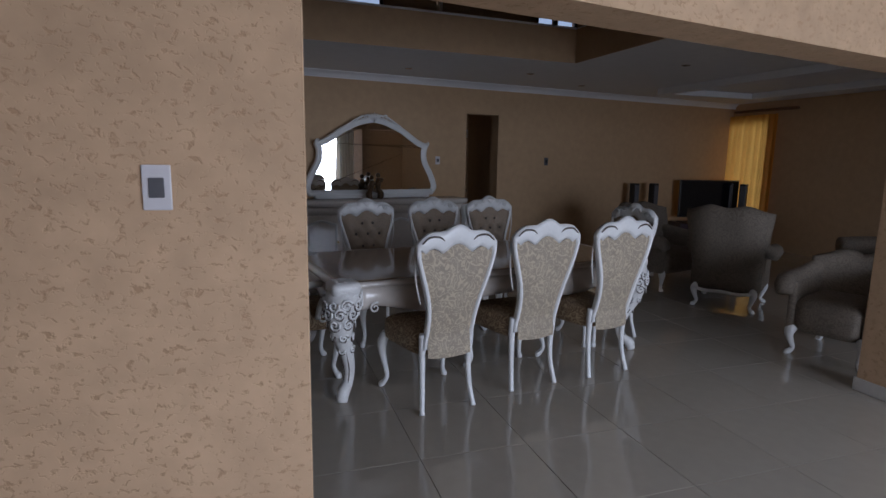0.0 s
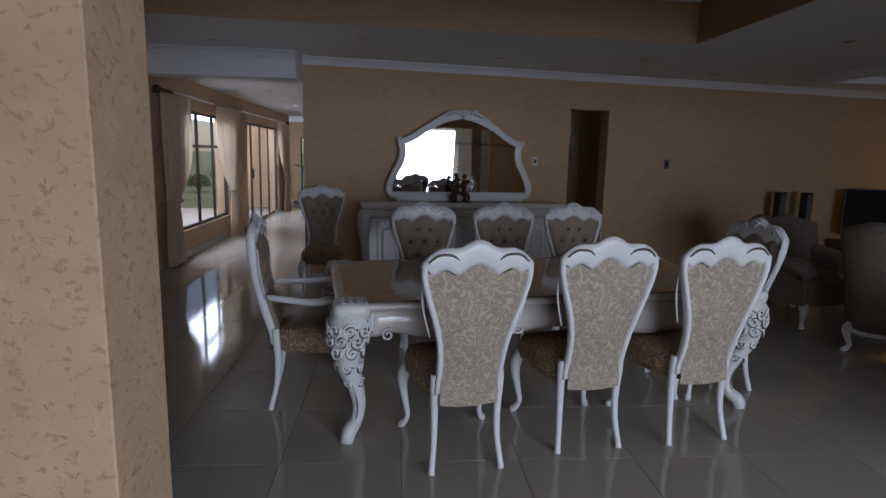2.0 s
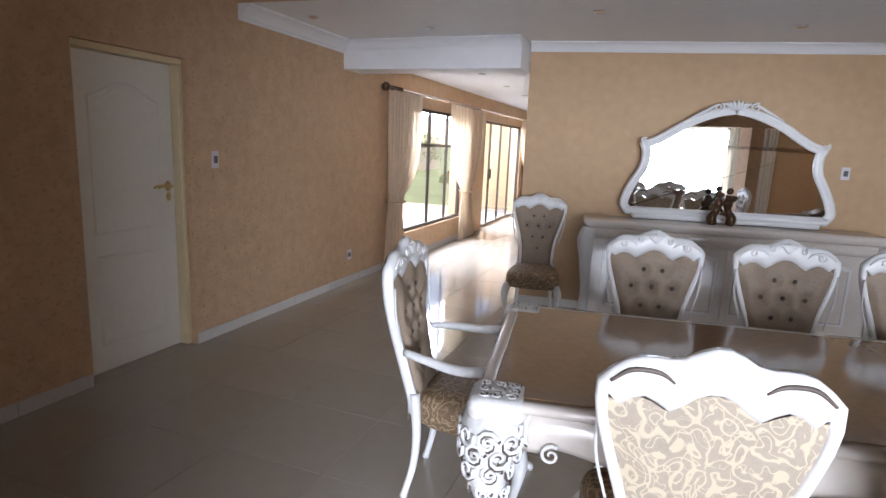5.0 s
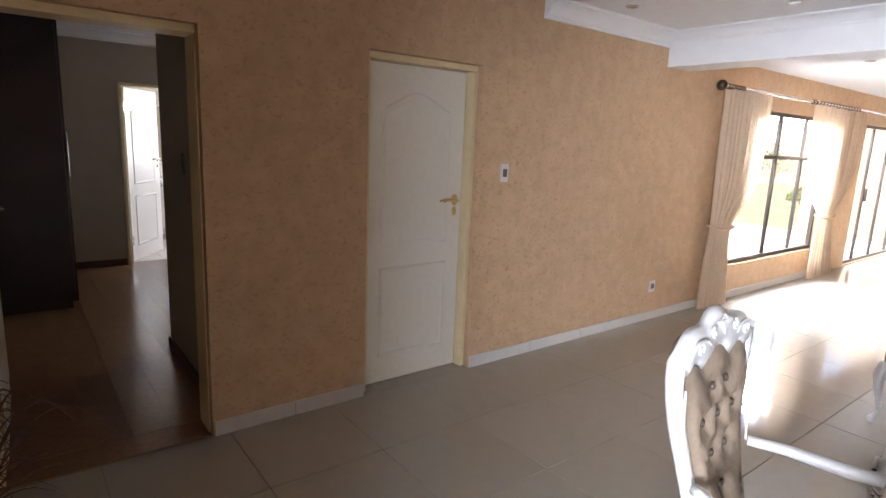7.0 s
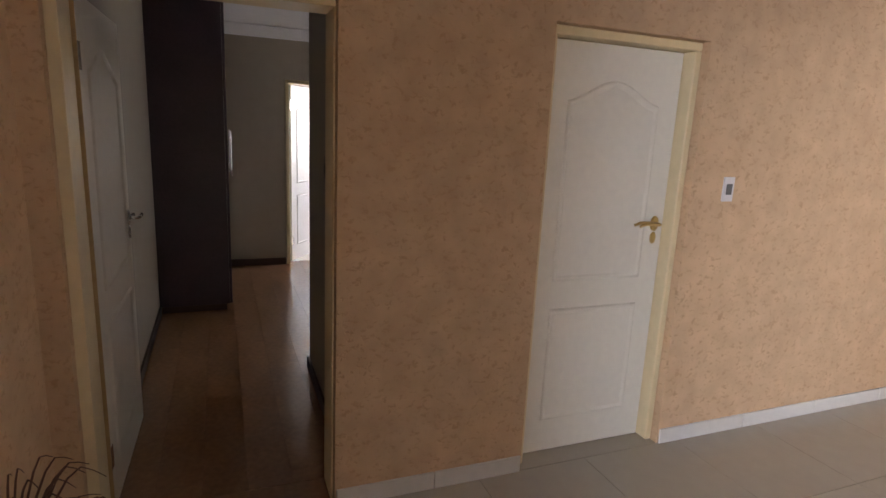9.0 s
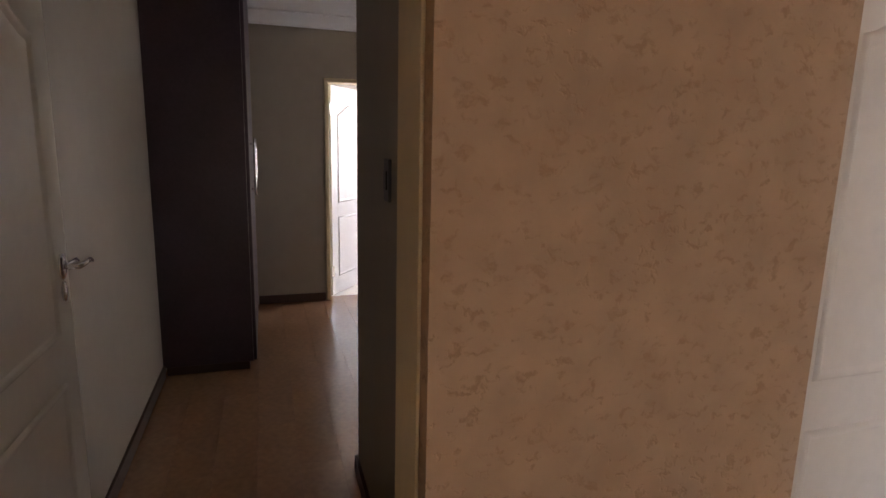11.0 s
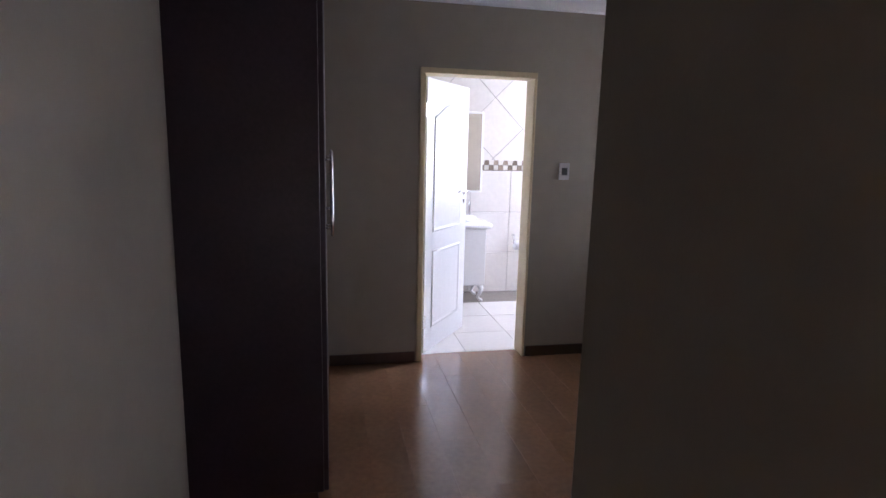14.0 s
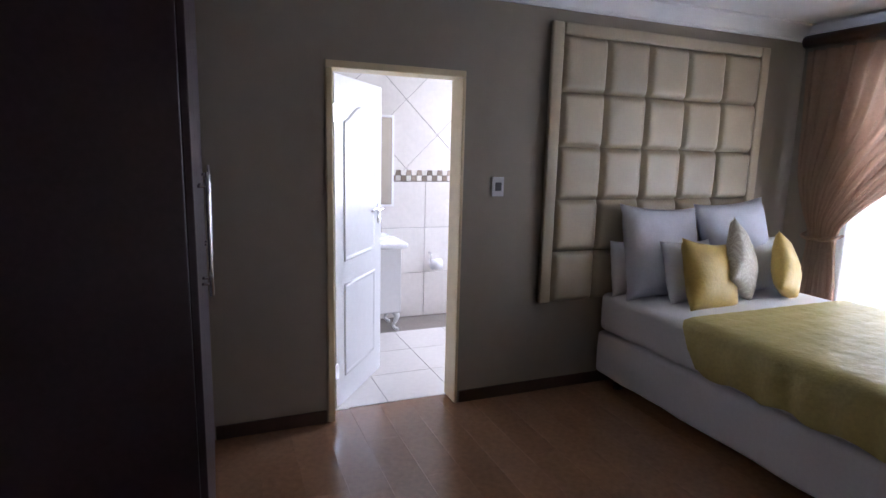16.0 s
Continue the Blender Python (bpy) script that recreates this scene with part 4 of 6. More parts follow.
def table_leg(sx, sy):
    x, y = sx * (HL - 0.10), sy * (HW - 0.10)
    c = [(x - sx * 0.015, y - sy * 0.015, TZ - 0.075, 0.080), (x + sx * 0.020, y + sy * 0.020, 0.675, 0.112), (x + sx * 0.035, y + sy * 0.035, 0.615, 0.112), (x + sx * 0.048, y + sy * 0.048, 0.54, 0.086), (x + sx * 0.040, y + sy * 0.040, 0.43, 0.062), (x + sx * 0.004, y + sy * 0.004, 0.31, 0.046), (x - sx * 0.020, y - sy * 0.020, 0.19, 0.037), (x - sx * 0.004, y - sy * 0.004, 0.10, 0.034), (x + sx * 0.038, y + sy * 0.038, 0.055, 0.040), (x + sx * 0.05, y + sy * 0.05, 0.0015, 0.034)]
    lg = part("leg", tube(bmesh.new(), c, 34, 16), "carved_white", table, "white cabriole leg with carved knee", True)
    pts = curve_points(c, 80)
    light, dark = bmesh.new(), bmesh.new()
    base = math.atan2(sy, sx)
    for ring, i in enumerate((1, 7, 14, 21, 28, 35, 42)):
        p, r = Vector(pts[i][:3]), pts[i][3]
        k = max(2, int(round(2 * math.pi * r / 0.085)))
        for a in range(k):
            th = base + (a + 0.5 * (ring % 2)) / k * 2 * math.pi
            out, side = Vector((math.cos(th), math.sin(th), 0)), Vector((-math.sin(th), math.cos(th), 0))
            size = 0.036 * min(1, r / 0.085) + 0.004
            hand = 1 if (a + ring) % 2 else -1
            knee_scroll(light, p + out * r, out, side, size, hand, 0.0085, 0.003)
            # dark copy just below each scroll: the wash, with the shade under the relief
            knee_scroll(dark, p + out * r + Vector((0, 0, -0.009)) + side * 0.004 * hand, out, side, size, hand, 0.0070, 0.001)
    for s in (-1, 1):
        th = base + s * 0.5
        rows = [(pts[i][0] + math.cos(th) * pts[i][3], pts[i][1] + math.sin(th) * pts[i][3], pts[i][2], 0.004) for i in range(36, 72, 4)]
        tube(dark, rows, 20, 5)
    part("carving", light, "frame_white", lg, "white acanthus scrolls", True)["kind"] = "stuff"
    part("carving_shade", dark, "dark_wash", lg, "dark wash and painted shade in the carving", True)["kind"] = "stuff"
    top = bmesh.new()
    rows = []
    for q, z in ((0.118, -0.09), (0.136, -0.06), (0.142, -0.035), (0.136, -0.010), (0.120, 0.001), (0.10, 0.004), (0.03, 0.0045)):
        rows.append([(sx * (HL - 0.075) + px, sy * (HW - 0.075) + py, TZ + z) for px, py in rounded_rect(q * 0.68, q * 0.68, q * 0.3, 5)])
    skin(top, rows)
    cc = part("corner_carving", top, "carved_white", lg, "carved silver-white table corner", True)
    lf, sh = bmesh.new(), bmesh.new()
    for i in range(3):
        for j in range(3):
            ox, oy = sx * (HL - 0.075) + (i - 1) * 0.046, sy * (HW - 0.075) + (j - 1) * 0.046
            # each raised scroll has a dark offset copy for wash and shade
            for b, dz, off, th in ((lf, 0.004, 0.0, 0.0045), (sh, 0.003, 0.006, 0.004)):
                row = []
                for u in np.linspace(0, 1, 10):
                    a = (i * 1.3 + j * 2.1) + u * 1.2 * 2 * math.pi * (1 if (i + j) % 2 else -1)
                    r = 0.021 * (1 - 0.8 * u)
                    row.append((ox + r * math.cos(a) + off, oy + r * math.sin(a) + off, TZ + dz, th * (1 - 0.4 * u)))
                tube(b, row, 10, 5)
    part("scroll_relief", lf, "frame_white", cc, "raised scrolls", True)["kind"] = "stuff"
    part("leaf_shade", sh, "dark_wash", cc, "dark wash and painted shade between the scrolls", True)["kind"] = "stuff"


for sx in (-1, 1):
    for sy in (-1, 1):
        table_leg(sx, sy)

# ---------- sideboard, mirror, figurine ----------
sb = thing("sideboard", "pearl white sideboard with carved corners and panelled doors", "sideboard", BACK @ pose(1.85, -0.26, 0))
SW, SD = 1.22, 0.22
part("body", new_box(-SW + 0.06, -SD + 0.05, 0.10, SW - 0.06, SD, 0.90, 0.006), "pearl", sb)
part("top", loft_rect(bmesh.new(), [(SW - 0.02, SD - 0.01, 0.90), (SW + 0.005, SD + 0.0, 0.915), (SW + 0.02, SD + 0.012, 0.94), (SW + 0.02, SD + 0.012, 0.962), (SW + 0.01, SD + 0.004, 0.972)], 0.03, 4), "pearl", sb, "moulded pearl top", True)
part("drawer_band", loft_rect(bmesh.new(), [(SW - 0.05, SD - 0.02, 0.80), (SW - 0.03, SD - 0.0, 0.83), (SW - 0.03, SD - 0.0, 0.885), (SW - 0.05, SD - 0.02, 0.90)], 0.02, 4), "pearl", sb, "rounded drawer band", True)
part("plinth", loft_rect(bmesh.new(), [(SW - 0.02, SD - 0.01, 0.001), (SW - 0.02, SD - 0.01, 0.07), (SW - 0.05, SD - 0.03, 0.10)], 0.02, 4), "pearl", sb, smooth=True)
for i in range(4):
    x0 = -SW + 0.17 + i * 0.525
    dr = part("door", new_box(x0, -SD + 0.034, 0.13, x0 + 0.505, -SD + 0.049, 0.78, 0.004), "pearl", sb)
    bm = bmesh.new()
    arch_panel(bm, x0 + 0.05, x0 + 0.455, 0.18, 0.74, -SD + 0.034, -1, 0.05)
    part("moulding", bm, "carved_white", dr, smooth=True)
    part("knob", ball(bmesh.new(), x0 + (0.46 if i % 2 == 0 else 0.045), -SD + 0.022, 0.46, 0.014), "brass", dr, smooth=True)
for s in (-1, 1):
    pil = part("corner_post", tube(bmesh.new(), [(s * (SW - 0.03), -SD + 0.01, 0.89, 0.06), (s * (SW - 0.01), -SD - 0.01, 0.78, 0.075), (s * (SW - 0.02), -SD, 0.60, 0.055), (s * (SW - 0.04), -SD + 0.02, 0.30, 0.042), (s * (SW - 0.03), -SD + 0.01, 0.10, 0.05)], 20, 12), "carved_white", sb, "carved corner post", True)
    bm = bmesh.new()
    for k in range(6):
        scroll(bm, s * (SW - 0.01) + 0.03 * math.cos(k * 2.1), 0.84 - 0.05 * k, 0.028, 1.3, 1 if k % 2 else -1, k, -SD - 0.075 + 0.006 * k, 0.007, lambda p: p)
    part("carving", bm, "frame_white", pil, smooth=True)

MIR_X = (0, 0.15, 0.30, 0.42, 0.54, 0.63, 0.70, 0.735, 0.71, 0.72, 0.78, 0.84, 0.855, 0.80)
MIR_Z = (1.03, 1.0, 0.94, 0.875, 0.79, 0.735, 0.71, 0.68, 0.60, 0.48, 0.36, 0.22, 0.11, 0.03)


def mirror_outline(inset):
    c = curve_points([(x, z) for x, z in zip(MIR_X, MIR_Z)], 44)
    pts = [(x, z) for x, z in c] + [(-x, z) for x, z in c[::-1]]
    cx, cz = 0.0, 0.42
    out = []
    P = np.array(pts)
    tan = np.roll(P, -1, 0) - np.roll(P, 1, 0)
    tan /= np.linalg.norm(tan, axis=1)[:, None] + 1e-9
    nrm = np.stack([tan[:, 1], -tan[:, 0]], 1)
    if ((P - (cx, cz)) * nrm).sum() > 0:
        nrm = -nrm
    return P + nrm * inset


mr = thing("wall_mirror", "shaped mirror in a carved white frame standing on the sideboard", "mirror", BACK @ pose(1.855, -0.11, 0.974))
mr.scale = (1.075, 1.0, 1.025)
o0, o1 = mirror_outline(0.0), mirror_outline(0.075)
bm = bmesh.new()
skin(bm, [[(a[0] + (b[0] - a[0]) * q, y, a[1] + (b[1] - a[1]) * q) for q, y in ((0, 0.03), (0, -0.01), (0.2, -0.035), (0.45, -0.03), (0.6, -0.015), (0.8, -0.022), (1, -0.005), (1, 0.03))] for a, b in zip(o0, o1)], closed=True)
part("frame", bm, "frame_white", mr, "white moulded frame", True)
bm = bmesh.new()
bm.faces.new([bm.verts.new((x, 0.0, z)) for x, z in mirror_outline(0.070)])
part("glass", bm, "mirror_glass", mr, "clear mirror glass")
for k in range(-3, 4):
    part("shell_leaf", tube(bmesh.new(), [(k * 0.012, -0.03, 0.99, 0.006), (k * 0.026, -0.045, 1.035, 0.014), (k * 0.036, -0.035, 1.075 - abs(k) * 0.012, 0.006)], 8, 6), "frame_white", mr, "carved shell leaf", True)
for s in (-1, 1):
    part("crest_scroll", scroll(bmesh.new(), s * 0.14, 1.01, 0.04, 1.4, s, 1, -0.04, 0.011, lambda p: p), "frame_white", mr, "carved scroll", True)
    part("crest_leaf", tube(bmesh.new(), [(s * 0.15, -0.035, 1.03, 0.012), (s * 0.26, -0.035, 0.965, 0.012), (s * 0.36, -0.035, 0.905, 0.006)], 12, 6), "frame_white", mr, "carved leaf", True)
    part("shoulder_scroll", scroll(bmesh.new(), s * 0.70, 0.70, 0.03, 1.4, -s, 1, -0.035, 0.009, lambda p: p), "frame_white", mr, "carved scroll", True)
part("ledge", new_box(-0.74, -0.06, 0.001, 0.74, 0.05, 0.045, 0.012), "frame_white", mr, smooth=True)

bm = bmesh.new()
rng = random.Random(3)
for s, h in ((-0.045, 0.30), (0.045, 0.33)):
    tube(bm, [(s * 1.4, 0, 0.001, 0.035), (s * 1.8, 0, 0.06, 0.045), (s * 1.1, 0.01, 0.13, 0.03), (s * 0.9, 0, 0.20, 0.04), (s, 0, h - 0.06, 0.018)], 18, 10)
    ball(bm, s, 0, h - 0.025, 0.03)
for k in range(9):
    a = k * 0.7
    tube(bm, [(0.06 * math.cos(a), 0.02 * math.sin(a), 0.06 + 0.02 * k, 0.012), (0.10 * math.cos(a + 0.8), 0.04 * math.sin(a), 0.09 + 0.02 * k, 0.014), (0.05 * math.cos(a + 1.8), 0.03, 0.10 + 0.02 * k, 0.01)], 10, 6)
fg = new("figurine", mesh_of("figurine", bm, "dark_bronze", True))
fg.matrix_world = BACK @ pose(1.80, -0.30, 0.973)
tagged(fg, "dark bronze abstract figurine on the sideboard", "figurine")


# ---------- living room end ----------
def club_chair(name, label, m, w=0.92, d=0.80, h=1.08):
    """Upholstered armchair with a shaped high back, rolled arms and carved feet; faces +y."""
    c = thing(name, label, "armchair", m, "living room armchairs")
    bm = bmesh.new()
    rows = []
    for u in np.linspace(-1, 1, 25):
        zt = h - 0.05 * u * u - 0.03 * math.cos(u * math.pi * 2) * (1 - abs(u)) + 0.02 * (1 - abs(u))
        ww = lambda z: (w / 2) * (0.80 + 0.22 * min(1, max(0, (z - 0.25) / 0.7)) ** 2)
        rows.append([(u * ww(z), y - d / 2 - 0.16 * max(0, z - 0.4) + 0.10 * abs(u) ** 3, z) for z, y in ((0.20, 0.0), (0.45, -0.02), (0.75, -0.02), (zt - 0.06, -0.01), (zt, 0.03), (zt - 0.01, 0.10), (0.75, 0.14), (0.45, 0.16), (0.20, 0.16))])
    part("backrest", skin(bm, rows), "armchair_cloth", c, "patterned taupe back", True)
    part("seat", loft_rect(bmesh.new(), [(w / 2 - 0.13, d / 2 - 0.12, 0.20), (w / 2 - 0.10, d / 2 - 0.09, 0.26), (w / 2 - 0.10, d / 2 - 0.09, 0.42), (w / 2 - 0.14, d / 2 - 0.13, 0.47)], 0.10), "armchair_cloth", c, smooth=True)
    for s in (-1, 1):
        part("armrest", tube(bmesh.new(), [(s * (w / 2 - 0.06), -d / 2 + 0.06, 0.66, 0.07), (s * (w / 2 - 0.03), 0.0, 0.60, 0.075), (s * (w / 2 - 0.03), d / 2 - 0.12, 0.58, 0.08), (s * (w / 2 - 0.05), d / 2 - 0.06, 0.50, 0.06)], 16, 10), "armchair_cloth", c, smooth=True)
        part("side_panel", new_box(s * (w / 2 - 0.09) - 0.03, -d / 2 + 0.10, 0.21, s * (w / 2 - 0.09) + 0.03, d / 2 - 0.10, 0.60, 0.02), "armchair_cloth", c)
        part("leg", cabriole(s * (w / 2 - 0.14), -d / 2 + 0.08, s * 0.7, -0.7, 0.23, 0.036), "frame_white", c, smooth=True)
        part("leg", cabriole(s * (w / 2 - 0.12), d / 2 - 0.14, s * 0.7, 0.7, 0.23, 0.036), "frame_white", c, smooth=True)
    part("rail", tube(bmesh.new(), [(-w / 2 + 0.13, -d / 2 - 0.005, 0.205, 0.016), (-0.15, -d / 2 - 0.02, 0.19, 0.018), (0, -d / 2 - 0.02, 0.20, 0.018), (0.15, -d / 2 - 0.02, 0.19, 0.018), (w / 2 - 0.13, -d / 2 - 0.005, 0.205, 0.016)], 20, 8), "frame_white", c, "carved white rail", True)
    return c


club_chair("club_armchair", "high-backed taupe armchair with carved white feet seen from behind", pose(5.07, 4.56, 0, 0, 0, -55), 0.80)
club_chair("club_armchair", "taupe armchair with carved white rail facing the room", pose(4.95, 5.55, 0, 0, 0, 195), 0.88, 0.8, 0.98)
club_chair("low_armchair", "low taupe armchair with carved white legs beside the wall stub", pose(4.61, 2.98, 0, 0, 0, 110), 0.70, 0.80, 0.80)
sofa = thing("sofa", "long dark taupe sofa by the living room wall", "sofa", pose(6.6, 3.6, 0, 0, 0, 60))
part("base", loft_rect(bmesh.new(), [(1.0, 0.40, 0.10), (1.03, 0.43, 0.14), (1.03, 0.43, 0.40), (1.0, 0.40, 0.44)], 0.08), "armchair_cloth", sofa, smooth=True)
part("backrest", loft_rect(bmesh.new(), [(1.0, 0.10, 0.42), (1.02, 0.12, 0.6), (1.02, 0.13, 0.82), (0.96, 0.08, 0.88)], 0.06), "armchair_cloth", sofa, smooth=True).location = (0, -0.33, 0)
for s in (-1, 1):
    part("armrest", tube(bmesh.new(), [(s * 0.96, -0.35, 0.58, 0.11), (s * 0.97, 0.1, 0.57, 0.12), (s * 0.97, 0.38, 0.55, 0.12)], 10, 12), "armchair_cloth", sofa, smooth=True)
    for q in (-1, 1):
        part("foot", lathe(bmesh.new(), [(0.03, 0.001), (0.045, 0.05), (0.04, 0.11)], 10, s * 0.9, q * 0.34), "wood_brown", sofa, smooth=True)


def speaker(m):
    s = thing("tower_speaker", "slim black tower speaker on a round base", "speaker", m, "tower speakers")
    part("base", lathe(bmesh.new(), [(0.15, 0.001), (0.15, 0.015), (0.05, 0.03)], 20), "black_plastic", s, smooth=True)
    part("cabinet", new_box(-0.055, -0.06, 0.031, 0.055, 0.06, 1.14, 0.012), "black_plastic", s)
    part("grille", new_box(-0.045, -0.066, 0.55, 0.045, -0.0601, 1.11, 0.002), "switch_grey", s)


for u, off in ((6.36, 0.3), (6.75, 0.35)):
    speaker(BACK @ pose(u, -off, 0))
speaker(pose(8.2, 7.5, 0, 0, 0, -60))
speaker(pose(8.2, 7.8, 0, 0, 0, -60))
tvs = thing("tv_stand", "low black television stand", "tv stand", BACK @ pose(8.0, -0.45, 0, 0, 0, -20))
part("body", new_box(-0.6, -0.22, 0.001, 0.6, 0.22, 0.45, 0.01), "wenge", tvs)
tv = thing("television", "black flat television, switched off, on its stand", "television", BACK @ pose(8.0, -0.45, 0.451, 0, 0, -20))
part("foot", new_box(-0.25, -0.12, 0.001, 0.25, 0.12, 0.02, 0.006), "black_plastic", tv)
part("neck", new_box(-0.06, -0.02, 0.0201, 0.06, 0.02, 0.09), "black_plastic", tv)
part("case", new_box(-0.55, -0.025, 0.0901, 0.55, 0.03, 0.74, 0.008), "black_plastic", tv)
part("screen", new_box(-0.53, -0.029, 0.115, 0.53, -0.0251, 0.72), "screen", tv)
pd = panel_door("door_4", "grey inner door ajar in the doorway of the mirror wall", BACK @ pose(3.36, 0.21, 0, 0, 0, 62), 0.8, 1.72, "chrome", "olive_paint", 1.0)
nt = new("wall_notice", mesh_of("wall_notice", new_box(-0.03, -0.004, -0.06, 0.03, 0, 0.06, 0.001, 1), "paper"))
nt.matrix_world = BACK @ pose(3.80, 0.02, 1.86, 0, 0, 0) @ pose(-0.485, 0.0, 0, 0, 0, 90)
tagged(nt, "small white paper notice stuck beside the doorway", "notice")


# ---------- curtains ----------
def curtain_sheet(levels, axis_pose, folds, amp, material, parent, n=90, name="cloth"):
    """Gathered cloth: levels of (z, from, to) in the wall's own x; folds across; hung on local y = 0."""
    bm = bmesh.new()
    lv = curve_points(levels, 26)
    grid = []
    for z, a, b in lv:
        row = []
        wide = (b - a) / max(1e-3, max(l[2] - l[1] for l in levels))
        for i in range(n + 1):
            u = i / n
            y = amp * (0.65 + 0.35 * wide) * (math.sin(u * folds * 2 * math.pi + 0.6 * math.sin(u * 9)) + 0.3 * math.sin(u * folds * 3.1 * math.pi + z))
            row.append(bm.verts.new((a + (b - a) * u, y, z)))
        grid.append(row)
    for r0, r1 in zip(grid, grid[1:]):
        for i in range(n):
            bm.faces.new((r0[i], r0[i + 1], r1[i + 1], r1[i]))
    return part(name, bm, material, parent, smooth=True)


def shift(y):
    """From the wall's face to the plane of the pole."""
    y = 1.2 + (y - 1.2) * 0.967
    return y + 0.16 + (y - 7.5) * 0.059


def tied_curtain(name, label, m, levels, tie, folds, material, group=""):
    c = thing(name, label, "curtain", m, group)
    curtain_sheet(levels, m, folds, 0.028, material, c)
    z, a, b = tie
    part("tieback", tube(bmesh.new(), [(a - 0.02, 0.05, z + 0.03, 0.012), (a, -0.055, z, 0.014), ((a + b) / 2, -0.06, z - 0.01, 0.014), (b, -0.055, z, 0.014), (b + 0.02, 0.03, z + 0.03, 0.012)], 16, 7), material, c, smooth=True)
    return c


WEST = pose(LW + 0.11, 0, 0, 0, 0, 90)  # local x runs along +y, local -y into the room
for lb, lv, tie in (("gold damask curtain tied back beside the first window", [(2.19, 7.66, 8.58), (1.5, 7.68, 8.56), (1.15, 7.70, 8.40), (0.85, 7.72, 8.06), (0.5, 7.68, 8.10), (0.02, 7.66, 8.18)], (0.85, 7.72, 8.06)), ("gold damask curtain tied at its waist between the windows", [(2.19, 9.72, 11.42), (1.6, 9.78, 11.38), (1.15, 10.0, 11.15), (0.82, 10.36, 10.74), (0.5, 10.34, 10.86), (0.02, 10.30, 11.05)], (0.82, 10.36, 10.74)), ("gold damask curtain tied back beyond the sliding door", [(2.19, 14.25, 15.45), (1.6, 14.35, 15.45), (1.15, 14.7, 15.42), (0.82, 15.0, 15.35), (0.5, 14.95, 15.4), (0.02, 14.85, 15.5)], (0.82, 15.0, 15.35))):
    tied_curtain("curtain", lb, WEST, [(z, shift(a), shift(b)) for z, a, b in lv], (tie[0], shift(tie[1]), shift(tie[2])), 11, "curtain_gold", "sun room curtains")
rod = thing("curtain_rod", "long silver curtain pole with dark ball ends", "curtain rod", pose(LW + 0.11, 0, 2.21))
part("pole", tube(bmesh.new(), [(0, 7.55, 0, 0.019), (0, 11, 0, 0.019), (0, 15.4, 0, 0.019)], 24, 10), "chrome", rod, smooth=True)
for y in (7.51, 15.45):
    part("finial", ball(bmesh.new(), 0, y, 0, 0.052), "dark_bronze", rod, smooth=True)
for y in (7.66, 10.75, 15.3):
    part("bracket", new_box(-0.109, y - 0.02, -0.03, 0.026, y + 0.02, -0.02), "dark_bronze", rod)
for i in range(26):
    y = 7.61 + (0.035 * i if i < 10 else 2.0 + 0.1 * (i - 10))
    part("ring", lathe(bmesh.new(), [(0.021, -0.004), (0.027, -0.004), (0.027, 0.004), (0.021, 0.004)], 12), "dark_bronze", rod, smooth=True).matrix_local = pose(0, y, 0, 90, 0, 0)


# ---------- windows ----------
def window_unit(name, label, m, w, z0, z1, uprights, bars, material="bronze_alu", depth=0.05, sill=True, glass=True):
    """A framed window; local x along the wall from 0 to w, local y into the wall."""
    wd = thing(name, label, "window", m, kind="structure")
    fr = 0.045
    for nm, a in (("frame", (0.001, 0.03, z0 + 0.001, fr, 0.03 + depth, z1 - 0.001)), ("frame", (w - fr, 0.03, z0 + 0.001, w - 0.001, 0.03 + depth, z1 - 0.001)), ("frame", (fr, 0.03, z0 + 0.001, w - fr, 0.03 + depth, z0 + fr)), ("frame", (fr, 0.03, z1 - fr, w - fr, 0.03 + depth, z1 - 0.001))):
        part(nm, new_box(*a, bevel=0.004), material, wd)
    xs = [fr] + sorted(uprights) + [w - fr]
    for x in uprights:
        part("mullion", new_box(x - 0.02, 0.035, z0 + fr, x + 0.02, 0.03 + depth - 0.005, z1 - fr, 0.003, 1), material, wd)
    for z in bars:
        part("transom", new_box(fr, 0.038, z - 0.022, w - fr, 0.03 + depth - 0.008, z + 0.022, 0.003, 1), material, wd)
    if glass:
        for a, b in zip(xs, xs[1:]):
            pn = part("pane", new_box(a + 0.02, 0.05, z0 + fr, b - 0.02, 0.054, z1 - fr), "glass", wd)
            pn.visible_shadow = False
    if sill:
        part("sill", new_box(0.001, -0.015, z0 - 0.019, w - 0.001, 0.029, z0 + 0.0, 0.004), "ochre_smooth", wd)
    return wd


window_unit("window_1", "bronze aluminium window with a high transom", pose(LW, 8.30, 0, 0, 0, 90), 2.33, 0.385, 2.065, [0.95, 1.67], [1.56])
sl = window_unit("window_2", "bronze aluminium sliding garden doors", pose(LW, 11.90, 0, 0, 0, 90), 2.86, 0.02, 2.065, [0.50, 1.25, 2.04], [], sill=False)
part("handle", new_box(0.50, 0.0, 0.95, 0.53, 0.035, 1.15, 0.006), "black_plastic", sl)
window_unit("window_3", "bronze window of the bay with burglar bars", pose(-3.2, 16.75, 0, 0, 0, 90), 2.4, 0.4, 2.05, [0.8, 1.55], [0.8, 1.2, 1.6])
ed = window_unit("window_4", "brown timber garden door with a clear pane", pose(-2.36, 19.8, 0), 0.96, 0.0, 2.0, [], [], "wood_brown", 0.08, False)
part("threshold", new_box(0.001, -0.02, 0.0, 0.959, 0.029, 0.03, 0.004), "wood_brown", ed)
